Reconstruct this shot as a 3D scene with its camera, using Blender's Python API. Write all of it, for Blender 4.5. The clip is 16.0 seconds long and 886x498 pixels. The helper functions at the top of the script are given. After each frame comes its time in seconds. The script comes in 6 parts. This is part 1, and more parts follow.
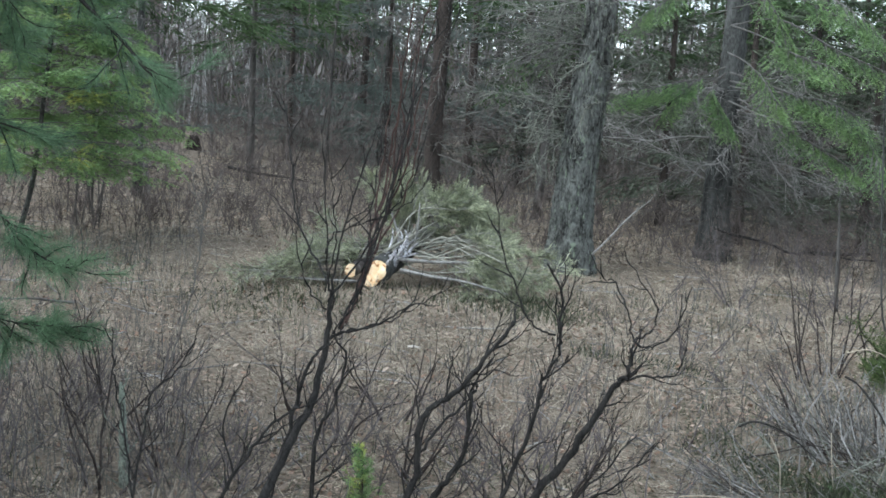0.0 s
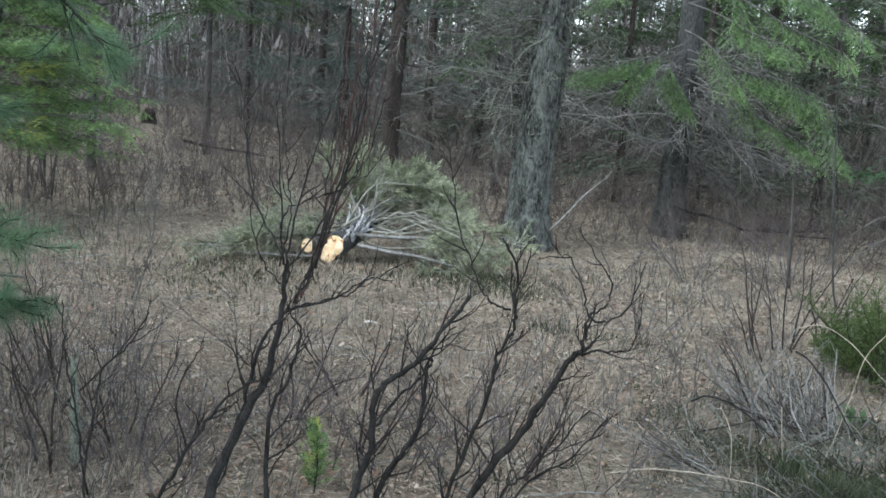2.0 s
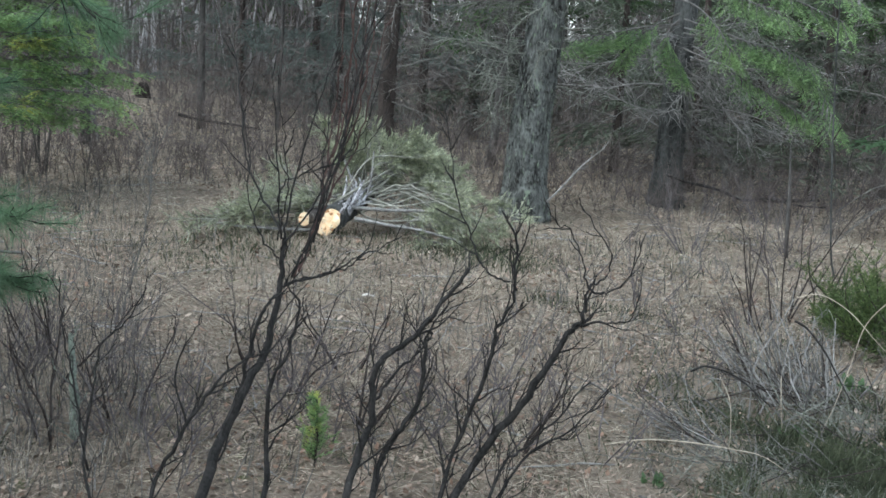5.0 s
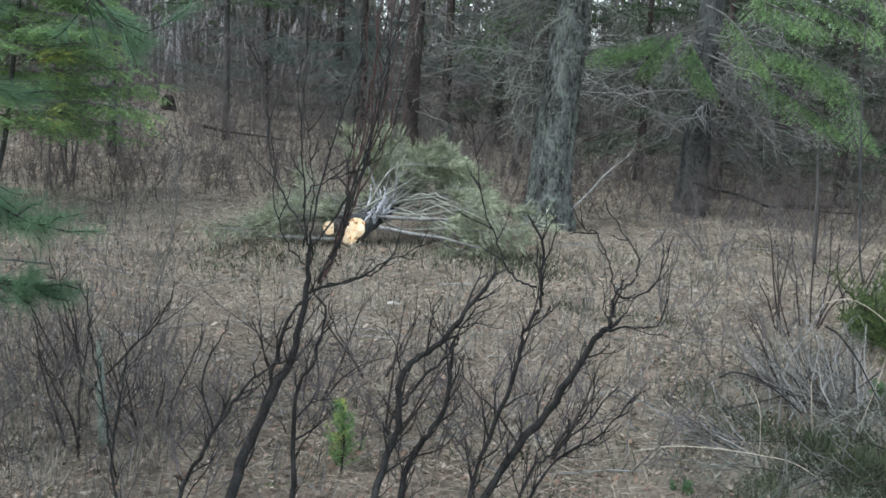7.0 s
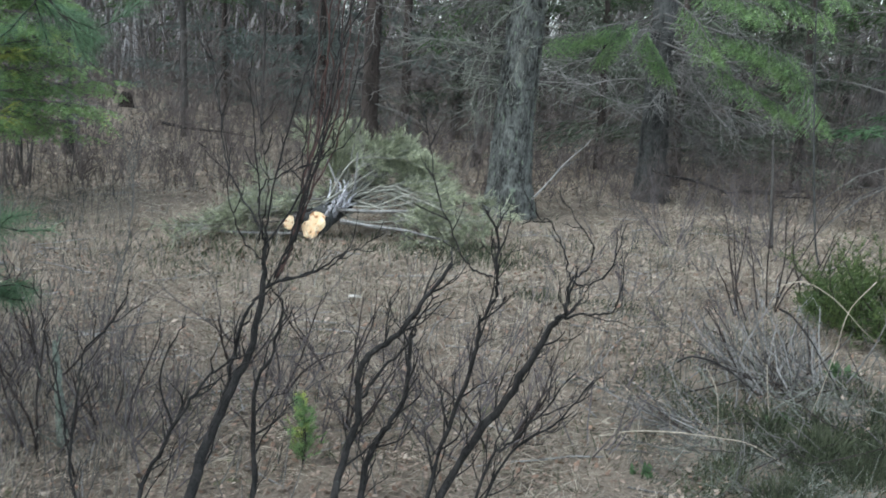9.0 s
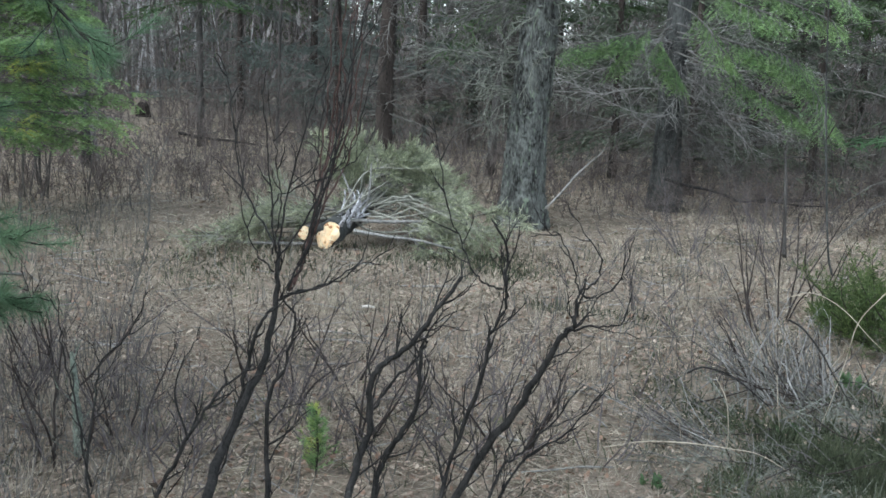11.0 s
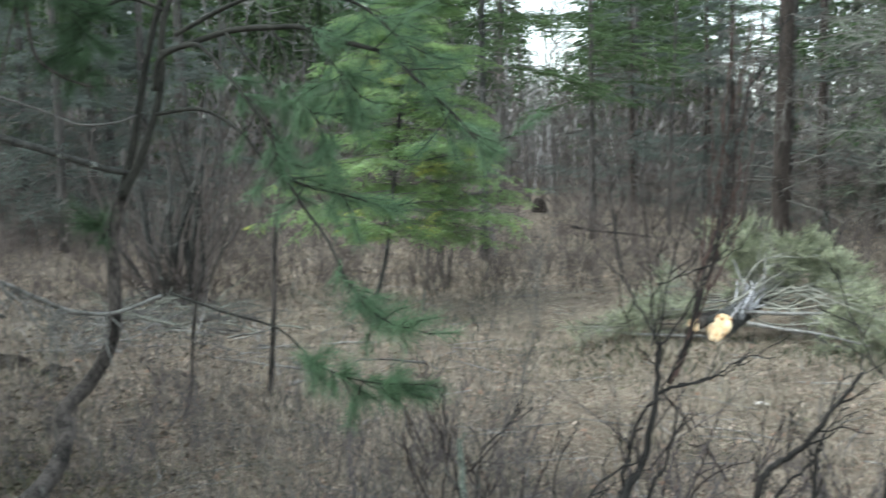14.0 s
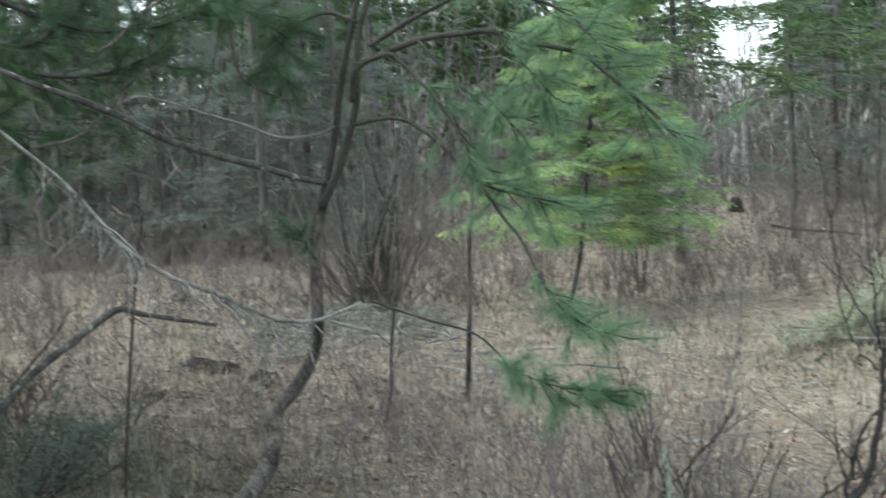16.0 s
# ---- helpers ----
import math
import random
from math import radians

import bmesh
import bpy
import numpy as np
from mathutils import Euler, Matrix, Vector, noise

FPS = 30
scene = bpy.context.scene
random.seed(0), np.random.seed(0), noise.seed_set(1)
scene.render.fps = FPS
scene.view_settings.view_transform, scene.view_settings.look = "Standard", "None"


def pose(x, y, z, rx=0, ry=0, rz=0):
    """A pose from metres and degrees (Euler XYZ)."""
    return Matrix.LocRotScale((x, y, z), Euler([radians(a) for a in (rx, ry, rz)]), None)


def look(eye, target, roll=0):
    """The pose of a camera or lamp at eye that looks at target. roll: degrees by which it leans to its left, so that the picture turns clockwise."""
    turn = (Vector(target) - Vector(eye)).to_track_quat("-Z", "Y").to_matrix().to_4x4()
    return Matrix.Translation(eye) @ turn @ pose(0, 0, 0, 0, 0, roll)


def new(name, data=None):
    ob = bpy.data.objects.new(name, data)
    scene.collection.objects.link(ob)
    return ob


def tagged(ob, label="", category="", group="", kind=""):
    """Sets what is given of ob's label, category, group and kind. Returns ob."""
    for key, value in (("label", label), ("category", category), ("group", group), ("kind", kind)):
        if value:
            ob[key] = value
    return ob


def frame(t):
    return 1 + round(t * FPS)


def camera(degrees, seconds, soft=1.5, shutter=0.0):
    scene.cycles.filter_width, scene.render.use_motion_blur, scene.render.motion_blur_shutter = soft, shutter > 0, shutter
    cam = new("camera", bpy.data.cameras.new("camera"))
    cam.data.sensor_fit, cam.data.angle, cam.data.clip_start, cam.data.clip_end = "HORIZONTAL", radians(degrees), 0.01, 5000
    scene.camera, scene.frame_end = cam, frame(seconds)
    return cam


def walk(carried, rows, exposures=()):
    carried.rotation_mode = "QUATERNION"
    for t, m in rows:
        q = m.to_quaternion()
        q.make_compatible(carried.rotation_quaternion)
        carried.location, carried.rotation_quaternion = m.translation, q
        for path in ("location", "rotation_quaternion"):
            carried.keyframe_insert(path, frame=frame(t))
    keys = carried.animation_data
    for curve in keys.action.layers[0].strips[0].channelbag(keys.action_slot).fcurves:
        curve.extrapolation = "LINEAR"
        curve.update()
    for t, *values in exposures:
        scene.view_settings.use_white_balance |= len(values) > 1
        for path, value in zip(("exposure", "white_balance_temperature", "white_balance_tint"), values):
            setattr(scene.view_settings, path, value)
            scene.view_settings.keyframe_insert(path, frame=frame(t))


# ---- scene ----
cam = camera(44.8, 16.0, soft=1.62, shutter=0.6)
# seconds, x, y, z, heading, pitch, lean
PATH = [
    (0.0, -0.032, -0.038, 1.919, -2.73, -8.33, 3.66),
    (0.5, -0.021, -0.051, 1.918, -2.07, -8.43, 3.52),
    (1.0, -0.020, -0.044, 1.920, -1.36, -8.52, 3.94),
    (1.5, -0.019, -0.045, 1.917, -0.71, -8.78, 4.29),
    (2.0, -0.020, -0.027, 1.912, -0.42, -9.45, 4.27),
    (2.5, -0.022, -0.019, 1.914, -0.20, -9.82, 4.10),
    (3.0, -0.022, -0.012, 1.911, -0.02, -9.65, 3.98),
    (3.5, -0.018, -0.021, 1.909, -0.00, -9.90, 4.00),
    (4.0, -0.018, -0.012, 1.909, 0.29, -10.21, 4.05),
    (4.5, -0.021, -0.012, 1.902, 0.07, -10.68, 4.02),
    (4.7, -0.027, -0.009, 1.909, 0.05, -10.90, 3.94),
    (6.8, -0.034, 0.006, 1.885, -1.69, -10.54, 3.15),
    (7.0, -0.035, 0.005, 1.885, -1.46, -10.43, 3.23),
    (7.5, -0.036, 0.004, 1.874, -1.05, -10.89, 3.33),
    (8.0, -0.034, 0.016, 1.866, -0.80, -11.30, 3.32),
    (8.5, -0.019, 0.003, 1.873, -0.40, -11.40, 2.80),
    (9.0, 0.001, -0.010, 1.885, 0.46, -10.75, 2.38),
    (9.2, 0.002, -0.013, 1.893, 0.79, -10.41, 2.51),
    (11.5, 0.025, -0.068, 1.918, -0.60, -10.34, 2.10),
    (12.0, 0.009, -0.061, 1.916, -0.86, -9.90, 2.36),
    (12.2, -0.002, -0.040, 1.915, -2.27, -9.67, 3.62),
    (12.5, -0.010, 0.018, 1.911, -4.78, -8.99, 5.35),
    (12.7, 0.013, 0.054, 1.907, -7.85, -6.64, 4.70),
    (12.8, 0.035, 0.068, 1.906, -9.27, -6.22, 4.30),
    (13.0, 0.079, 0.080, 1.904, -12.06, -5.78, 3.68),
    (13.2, 0.104, 0.072, 1.904, -15.25, -5.79, 2.30),
    (13.5, 0.112, 0.047, 1.904, -17.70, -6.05, 1.21),
    (13.7, 0.101, 0.037, 1.902, -19.17, -5.58, -0.30),
    (14.0, 0.068, 0.034, 1.896, -21.48, -5.65, -1.07),
    (14.5, 0.039, 0.040, 1.888, -25.42, -5.63, -1.85),
    (15.0, 0.031, 0.072, 1.881, -26.28, -5.72, -2.40),
    (15.5, 0.023, 0.081, 1.885, -28.14, -5.99, -2.53),
    (16.0, -0.000, 0.085, 1.889, -31.57, -5.03, -3.17),
]
rows = [(t, pose(x, y, z, 90 + p, 0, -h) @ pose(0, 0, 0, 0, 0, r)) for t, x, y, z, h, p, r in PATH]
walk(cam, rows, exposures=[(0, 1.555, 5760, 1), (12, 1.555, 5760, 1), (13, 1.69, 5960, -1), (14, 1.86, 6030, -2), (15, 2.08, 6040, -2), (16, 2.18, 6050, -2)])

# ---- world and light: an overcast spring evening ----
world = bpy.data.worlds.new("overcast_sky")
scene.world = world
world.use_nodes = True
wn, wl = world.node_tree.nodes, world.node_tree.links
sky = wn.new("ShaderNodeTexSky")
sky.sky_type = "NISHITA"
sky.sun_disc = False
sky.sun_elevation, sky.sun_rotation = radians(51), radians(-124)
soften = wn.new("ShaderNodeHueSaturation")
soften.inputs["Saturation"].default_value = 0.25
wl.new(sky.outputs[0], soften.inputs["Color"])
wl.new(soften.outputs[0], wn["Background"].inputs[0])
wn["Background"].inputs[1].default_value = 0.14
sun = new("sun", bpy.data.lights.new("sun", "SUN"))
sun.data.energy, sun.data.angle, sun.data.color = 0.7, radians(40), (1.0, 0.97, 0.92)
sun.matrix_world = look((-6, 4, 9), (0, 8, 0))


# ---- materials ----
def mat(name, dark, light, scale=8.0, rough=0.85, bump=0.3, island=0.0, fine=60.0, stretch=(1, 1, 1), third=None, spots=0.0, through_light=0.0, lo=0.36, hi=0.66):
    m = bpy.data.materials.new(name)
    m.use_nodes = True
    n, l = m.node_tree.nodes, m.node_tree.links
    b = n["Principled BSDF"]
    b.inputs["Roughness"].default_value = rough
    b.inputs["Specular IOR Level"].default_value = 0.25
    co = n.new("ShaderNodeTexCoord")
    mp = n.new("ShaderNodeMapping")
    mp.inputs["Scale"].default_value = stretch
    l.new(co.outputs["Object"], mp.inputs["Vector"])
    big = n.new("ShaderNodeTexNoise")
    big.inputs["Scale"].default_value, big.inputs["Detail"].default_value = scale, 5
    small = n.new("ShaderNodeTexNoise")
    small.inputs["Scale"].default_value, small.inputs["Detail"].default_value = fine, 4
    l.new(mp.outputs[0], big.inputs["Vector"])
    l.new(mp.outputs[0], small.inputs["Vector"])
    add = n.new("ShaderNodeMath")
    add.operation = "MULTIPLY_ADD"
    add.inputs[1].default_value, add.inputs[2].default_value = 0.5, -0.02
    l.new(small.outputs[0], add.inputs[0])
    mix = n.new("ShaderNodeMath")
    mix.operation = "MULTIPLY_ADD"
    mix.inputs[1].default_value = 0.55
    l.new(big.outputs[0], mix.inputs[0])
    l.new(add.outputs[0], mix.inputs[2])
    ramp = n.new("ShaderNodeValToRGB")
    ramp.color_ramp.elements[0].position, ramp.color_ramp.elements[1].position = lo, hi
    ramp.color_ramp.elements[0].color, ramp.color_ramp.elements[1].color = (*dark, 1), (*light, 1)
    l.new(mix.outputs[0], ramp.inputs[0])
    colour = ramp.outputs[0]
    if third:
        sp = n.new("ShaderNodeTexNoise")
        sp.inputs["Scale"].default_value, sp.inputs["Detail"].default_value = scale * 1.7, 6
        l.new(mp.outputs[0], sp.inputs["Vector"])
        r2 = n.new("ShaderNodeValToRGB")
        r2.color_ramp.elements[0].position, r2.color_ramp.elements[1].position = 0.62 - spots, 0.7 - spots
        l.new(sp.outputs[0], r2.inputs[0])
        mx = n.new("ShaderNodeMix")
        mx.data_type = "RGBA"
        mx.inputs[7].default_value = (*third, 1)
        l.new(r2.outputs[0], mx.inputs[0])
        l.new(colour, mx.inputs[6])
        colour = mx.outputs[2]
    if island:
        geo = n.new("ShaderNodeNewGeometry")
        mr = n.new("ShaderNodeMapRange")
        mr.inputs[3].default_value, mr.inputs[4].default_value = 1 - island, 1 + island
        l.new(geo.outputs["Random Per Island"], mr.inputs[0])
        hs = n.new("ShaderNodeHueSaturation")
        l.new(mr.outputs[0], hs.inputs["Value"])
        l.new(colour, hs.inputs["Color"])
        colour = hs.outputs[0]
    l.new(colour, b.inputs["Base Color"])
    if bump:
        bp = n.new("ShaderNodeBump")
        bp.inputs["Strength"].default_value, bp.inputs["Distance"].default_value = bump, 0.02
        l.new(mix.outputs[0], bp.inputs["Height"])
        l.new(bp.outputs[0], b.inputs["Normal"])
    if through_light:
        tr = n.new("ShaderNodeBsdfTranslucent")
        l.new(colour, tr.inputs["Color"])
        ms = n.new("ShaderNodeMixShader")
        ms.inputs[0].default_value = through_light
        l.new(b.outputs[0], ms.inputs[1])
        l.new(tr.outputs[0], ms.inputs[2])
        l.new(ms.outputs[0], n["Material Output"].inputs[0])
    return m


SOIL = mat("leaf_litter_soil", (0.085, 0.067, 0.052), (0.26, 0.21, 0.162), 3.0, 0.95, 1.0, 0, 45, third=(0.10, 0.10, 0.05), spots=-0.02)
LEAF = mat("dead_leaf", (0.188, 0.138, 0.107), (0.415, 0.318, 0.25), 2, 0.85, 0.2, 0.3)
LEAF_DARK = mat("rotting_leaf", (0.11, 0.083, 0.064), (0.265, 0.20, 0.152), 2, 0.85, 0.2, 0.4)
# extra dark leaf tone: shade on the clearing floor is put into it
LEAF_SHADE = mat("shade_toned_leaf", (0.07, 0.055, 0.044), (0.17, 0.13, 0.10), 2, 0.7, 0.2, 0.4)
LEAF_RUSSET = mat("russet_dead_leaf", (0.12, 0.075, 0.052), (0.30, 0.195, 0.14), 2, 0.8, 0.2, 0.35)
LEAF_PALE = mat("bleached_dead_leaf", (0.21, 0.168, 0.132), (0.45, 0.365, 0.295), 2, 0.8, 0.2, 0.35)
STRAW = mat("dry_grass", (0.22, 0.185, 0.143), (0.50, 0.435, 0.345), 9, 0.8, 0.0, 0.4)
WEED = mat("weed_leaf", (0.045, 0.08, 0.035), (0.12, 0.18, 0.085), 20, 0.7, 0.1, 0.3, through_light=0.25)
YELLOW_MOSS = mat("yellow_moss", (0.15, 0.14, 0.066), (0.33, 0.30, 0.155), 5, 0.85, 0.0, 0.3)
MOSS = mat("green_weeds", (0.034, 0.042, 0.025), (0.108, 0.12, 0.07), 4, 0.8, 0.0, 0.35, through_light=0.2)
BARK_DARK = mat("dark_shrub_bark", (0.008, 0.0074, 0.007), (0.042, 0.038, 0.036), 25, 0.85, 0.5, 0, 140, (1, 1, 0.4), third=(0.10, 0.105, 0.092), spots=-0.06)
RED_TWIG = mat("reddish_shoot_bark", (0.03, 0.017, 0.0145), (0.095, 0.056, 0.047), 20, 0.7, 0.2, 0.25)
TWIG = mat("twig_bark", (0.018, 0.0135, 0.012), (0.06, 0.047, 0.042), 20, 0.8, 0.2, 0.25)
OLIVE_TWIG = mat("lichened_twig", (0.10, 0.10, 0.085), (0.28, 0.285, 0.245), 14, 0.9, 0.2, 0.35)
GREY_TWIG = mat("weathered_twig", (0.14, 0.132, 0.125), (0.36, 0.345, 0.33), 20, 0.9, 0.2, 0.35)
UNDERBRUSH = mat("underbrush_twig", (0.064, 0.052, 0.048), (0.17, 0.142, 0.13), 4, 0.9, 0.0, 0.4)
BRUSH = mat("brush_twig", (0.078, 0.072, 0.066), (0.195, 0.182, 0.168), 6, 0.9, 0.0, 0.45)
THICKET = mat("thicket_twig", (0.055, 0.047, 0.047), (0.172, 0.15, 0.150), 12, 0.9, 0.0, 0.35)
BARK_GREY = mat("flaky_grey_bark", (0.022, 0.021, 0.02), (0.17, 0.175, 0.162), 13, 0.95, 1.0, 0, 55, (1, 1, 0.35), third=(0.19, 0.225, 0.165), spots=0.02, lo=0.38, hi=0.62)
BARK_DIM = mat("dim_grey_bark", (0.018, 0.018, 0.017), (0.105, 0.105, 0.10), 9, 0.95, 1.0, 0, 50, (1, 1, 0.35), third=(0.14, 0.155, 0.14), spots=-0.03)
BARK_PINE = mat("red_pine_bark", (0.02, 0.0165, 0.0145), (0.075, 0.059, 0.051), 8, 0.95, 0.8, 0, 50, (1, 1, 0.35))
BARK_FAR = mat("far_bark", (0.037, 0.034, 0.032), (0.125, 0.115, 0.107), 5, 0.95, 0.5, 0, 40, (1, 1, 0.3))
BARK_YOUNG = mat("young_pine_bark", (0.014, 0.0125, 0.0115), (0.12, 0.102, 0.092), 9, 0.9, 0.8, 0, 70, (1, 1, 0.4), third=(0.20, 0.19, 0.17), spots=-0.05, lo=0.40, hi=0.64)
LICHEN_BARK = mat("lichened_dead_bark", (0.014, 0.013, 0.012), (0.10, 0.098, 0.09), 10, 0.95, 0.8, 0, 60, third=(0.24, 0.25, 0.225), spots=0.0)
DEADPALE = mat("barkless_grey_wood", (0.075, 0.07, 0.066), (0.30, 0.29, 0.27), 12, 0.85, 0.4, 0, 70, third=(0.05, 0.045, 0.04), spots=0.03)
BARK_TOP = mat("smooth_olive_pine_bark", (0.012, 0.012, 0.010), (0.05, 0.048, 0.04), 9, 0.9, 0.5, 0, 60, (1, 1, 0.6))
BIRCH = mat("pale_birch_bark", (0.12, 0.115, 0.11), (0.33, 0.32, 0.30), 7, 0.8, 0.3, 0, 40, (1, 1, 2.5))
PALE = mat("peeled_pale_bark", (0.22, 0.21, 0.22), (0.62, 0.61, 0.64), 16, 0.8, 0.6, 0, 70, third=(0.10, 0.085, 0.08), spots=0.05, lo=0.42, hi=0.6)
CUT = mat("fresh_cut_wood", (0.90, 0.56, 0.28), (1.0, 0.86, 0.62), 14, 0.7, 0.5, 0, 70, third=(0.42, 0.19, 0.08), spots=0.05)
CHIP = mat("pale_wood_chip", (0.55, 0.50, 0.44), (0.82, 0.78, 0.72), 25, 0.8, 0.2)
PINE = mat("pine_needles", (0.08, 0.145, 0.08), (0.185, 0.28, 0.16), 3, 0.55, 0.0, 0.35, through_light=0.3)
FIR = mat("young_fir_needles", (0.125, 0.22, 0.085), (0.365, 0.50, 0.21), 1.6, 0.6, 0.0, 0.25, third=(0.48, 0.51, 0.13), spots=0.02, through_light=0.35)
HEMLOCK = mat("hemlock_needles", (0.11, 0.19, 0.08), (0.30, 0.43, 0.18), 3.0, 0.6, 0.0, 0.4, through_light=0.3)
DULL = mat("dull_felled_needles", (0.15, 0.17, 0.10), (0.54, 0.56, 0.39), 4, 0.7, 0.0, 0.45, through_light=0.2)
FARGREEN = mat("far_conifer_needles", (0.03, 0.055, 0.024), (0.088, 0.128, 0.052), 0.8, 0.8, 0.0, 0.5, through_light=0.2)
JUNIPER = mat("juniper_needles", (0.033, 0.058, 0.02), (0.12, 0.155, 0.053), 4, 0.7, 0.0, 0.45, through_light=0.2)
LICHEN = mat("lichen_crust", (0.07, 0.075, 0.062), (0.30, 0.34, 0.28), 22, 0.95, 0.5, 0, 90)
FARWOOD = mat("far_twig", (0.105, 0.097, 0.094), (0.25, 0.235, 0.228), 0.4, 0.95, 0.0, 0.4)
DEADWOOD = mat("dead_grey_bough", (0.065, 0.06, 0.057), (0.18, 0.17, 0.16), 8, 0.95, 0.0, 0.4)
FELLED_BARK = mat("felled_bough_bark", (0.16, 0.155, 0.13), (0.41, 0.40, 0.345), 14, 0.9, 0.2, 0.3)
DARKGREEN = mat("dark_juniper_needles", (0.04, 0.051, 0.043), (0.12, 0.137, 0.113), 4, 0.7, 0.0, 0.35)
DEADGREEN = mat("half_dead_spruce_needles", (0.10, 0.117, 0.106), (0.155, 0.174, 0.156), 1.2, 0.9, 0.0, 0.1, through_light=0.5)
GLOOM = mat("dark_spruce_needles", (0.042, 0.052, 0.038), (0.12, 0.135, 0.095), 1.0, 0.9, 0.0, 0.45)
FARPALE = mat("far_pale_trunk", (0.22, 0.21, 0.21), (0.42, 0.405, 0.405), 0.6, 0.9, 0.0, 0.4)
# darker copy of PINE: shade on inner and hanging boughs is in the colour
SHADE_PINE = mat("shade_toned_pine_needles", (0.03, 0.06, 0.028), (0.085, 0.14, 0.068), 3, 0.6, 0.0, 0.4, through_light=0.2)
EARTH = mat("bare_dark_earth", (0.008, 0.006, 0.005), (0.03, 0.023, 0.018), 12, 0.95, 0.6)


# ---- mesh tools ----
class Build:
    """Collects tubes and blades and becomes one mesh."""

    def __init__(self):
        self.v, self.f, self.n = [], [], 0

    def add(self, verts, faces):
        self.v.append(np.asarray(verts, dtype=np.float32).reshape(-1, 3))
        self.f.append(np.asarray(faces, dtype=np.int32).reshape(-1, 3) + self.n)
        self.n += len(self.v[-1])

    def tube(self, pts, radii, sides=6, cap=True, lump=0.0, rng=None):
        pts = np.asarray(pts, dtype=float)
        k = len(pts)
        radii = np.interp(np.linspace(0, 1, k), np.linspace(0, 1, len(radii)), radii)
        tan = np.gradient(pts, axis=0)
        tan /= np.linalg.norm(tan, axis=1)[:, None] + 1e-9
        ref = np.array([0.31, 0.2, 0.93]) if abs(tan[0][2]) < 0.8 else np.array([0.97, 0.2, 0.1])
        a = np.cross(tan, ref)
        a /= np.linalg.norm(a, axis=1)[:, None] + 1e-9
        b = np.cross(tan, a)
        th = np.linspace(0, 2 * np.pi, sides, endpoint=False)
        rr = np.repeat(radii[:, None], sides, 1)
        if lump:
            rr = rr * (1 + lump * (rng.random((k, sides)) - 0.5))
        ring = pts[:, None, :] + (a[:, None, :] * np.cos(th)[None, :, None] + b[:, None, :] * np.sin(th)[None, :, None]) * rr[:, :, None]
        v = ring.reshape(-1, 3)
        i = np.arange(k - 1)[:, None] * sides
        j = np.arange(sides)[None, :]
        p, q = i + j, i + (j + 1) % sides
        f = np.concatenate([np.stack([p, q, p + sides], -1).reshape(-1, 3), np.stack([q, q + sides, p + sides], -1).reshape(-1, 3)])
        if cap:
            v = np.concatenate([v, pts[:1], pts[-1:]])
            c0, c1 = k * sides, k * sides + 1
            j = np.arange(sides)
            f = np.concatenate([f, np.stack([(j + 1) % sides, j, np.full(sides, c0)], -1),
                                np.stack([(k - 1) * sides + j, (k - 1) * sides + (j + 1) % sides, np.full(sides, c1)], -1)])
        self.add(v, f)

    def blades(self, base, tip, width, rng):
        """One slim triangle from each base to its tip."""
        base, tip = np.asarray(base, dtype=float).reshape(-1, 3), np.asarray(tip, dtype=float).reshape(-1, 3)
        if not len(base):
            return
        side = np.cross(tip - base, rng.normal(size=base.shape))
        side *= (np.broadcast_to(width, len(base)) / 2 / (np.linalg.norm(side, axis=1) + 1e-9))[:, None]
        v = np.stack([base - side, base + side, tip], 1).reshape(-1, 3)
        self.add(v, np.arange(len(v)))

    def slips(self, base, tip, width, rng, flat=None):
        """One lozenge of two triangles from each base to its tip."""
        base, tip = np.asarray(base, dtype=float).reshape(-1, 3), np.asarray(tip, dtype=float).reshape(-1, 3)
        if not len(base):
            return
        other = rng.normal(size=base.shape) if flat is None else np.broadcast_to(flat, base.shape) + rng.normal(size=base.shape) * 0.35
        side = np.cross(tip - base, other)
        side *= (np.broadcast_to(width, len(base)) / 2 / (np.linalg.norm(side, axis=1) + 1e-9))[:, None]
        mid = base * 0.5 + tip * 0.5 + rng.normal(size=base.shape) * np.linalg.norm(tip - base, axis=1)[:, None] * 0.06
        v = np.stack([base, mid + side, tip, mid - side], 1).reshape(-1, 3)
        k = np.arange(len(base))[:, None] * 4
        self.add(v, np.concatenate([k + [0, 1, 2], k + [0, 2, 3]], 1))

    def mesh(self, name, material, smooth=False):
        me = bpy.data.meshes.new(name)
        if self.v:
            v, f = np.concatenate(self.v), np.concatenate(self.f)
            me.vertices.add(len(v))
            me.vertices.foreach_set("co", v.ravel())
            me.loops.add(f.size)
            me.loops.foreach_set("vertex_index", f.ravel())
            me.polygons.add(len(f))
            me.polygons.foreach_set("loop_start", np.arange(0, f.size, 3, dtype=np.int32))
            me.update(calc_edges=True)
            if smooth:
                me.polygons.foreach_set("use_smooth", np.ones(len(f), dtype=bool))
        me.materials.append(material)
        return me


def part(name, build, material, parent=None, label="", smooth=False):
    ob = new(name, build.mesh(name, material, smooth))
    if parent:
        ob.parent = parent
        ob.matrix_parent_inverse = parent.matrix_world.inverted() if parent.data is None else Matrix()
    if label:
        tagged(ob, label)
    return ob


def root(name, x, y, label, category, group="", z=None):
    ob = new(name)
    ob.empty_display_size = 0.2
    ob.matrix_world = Matrix.Translation((x, y, gz(x, y) if z is None else z))
    return tagged(ob, label, category, group)


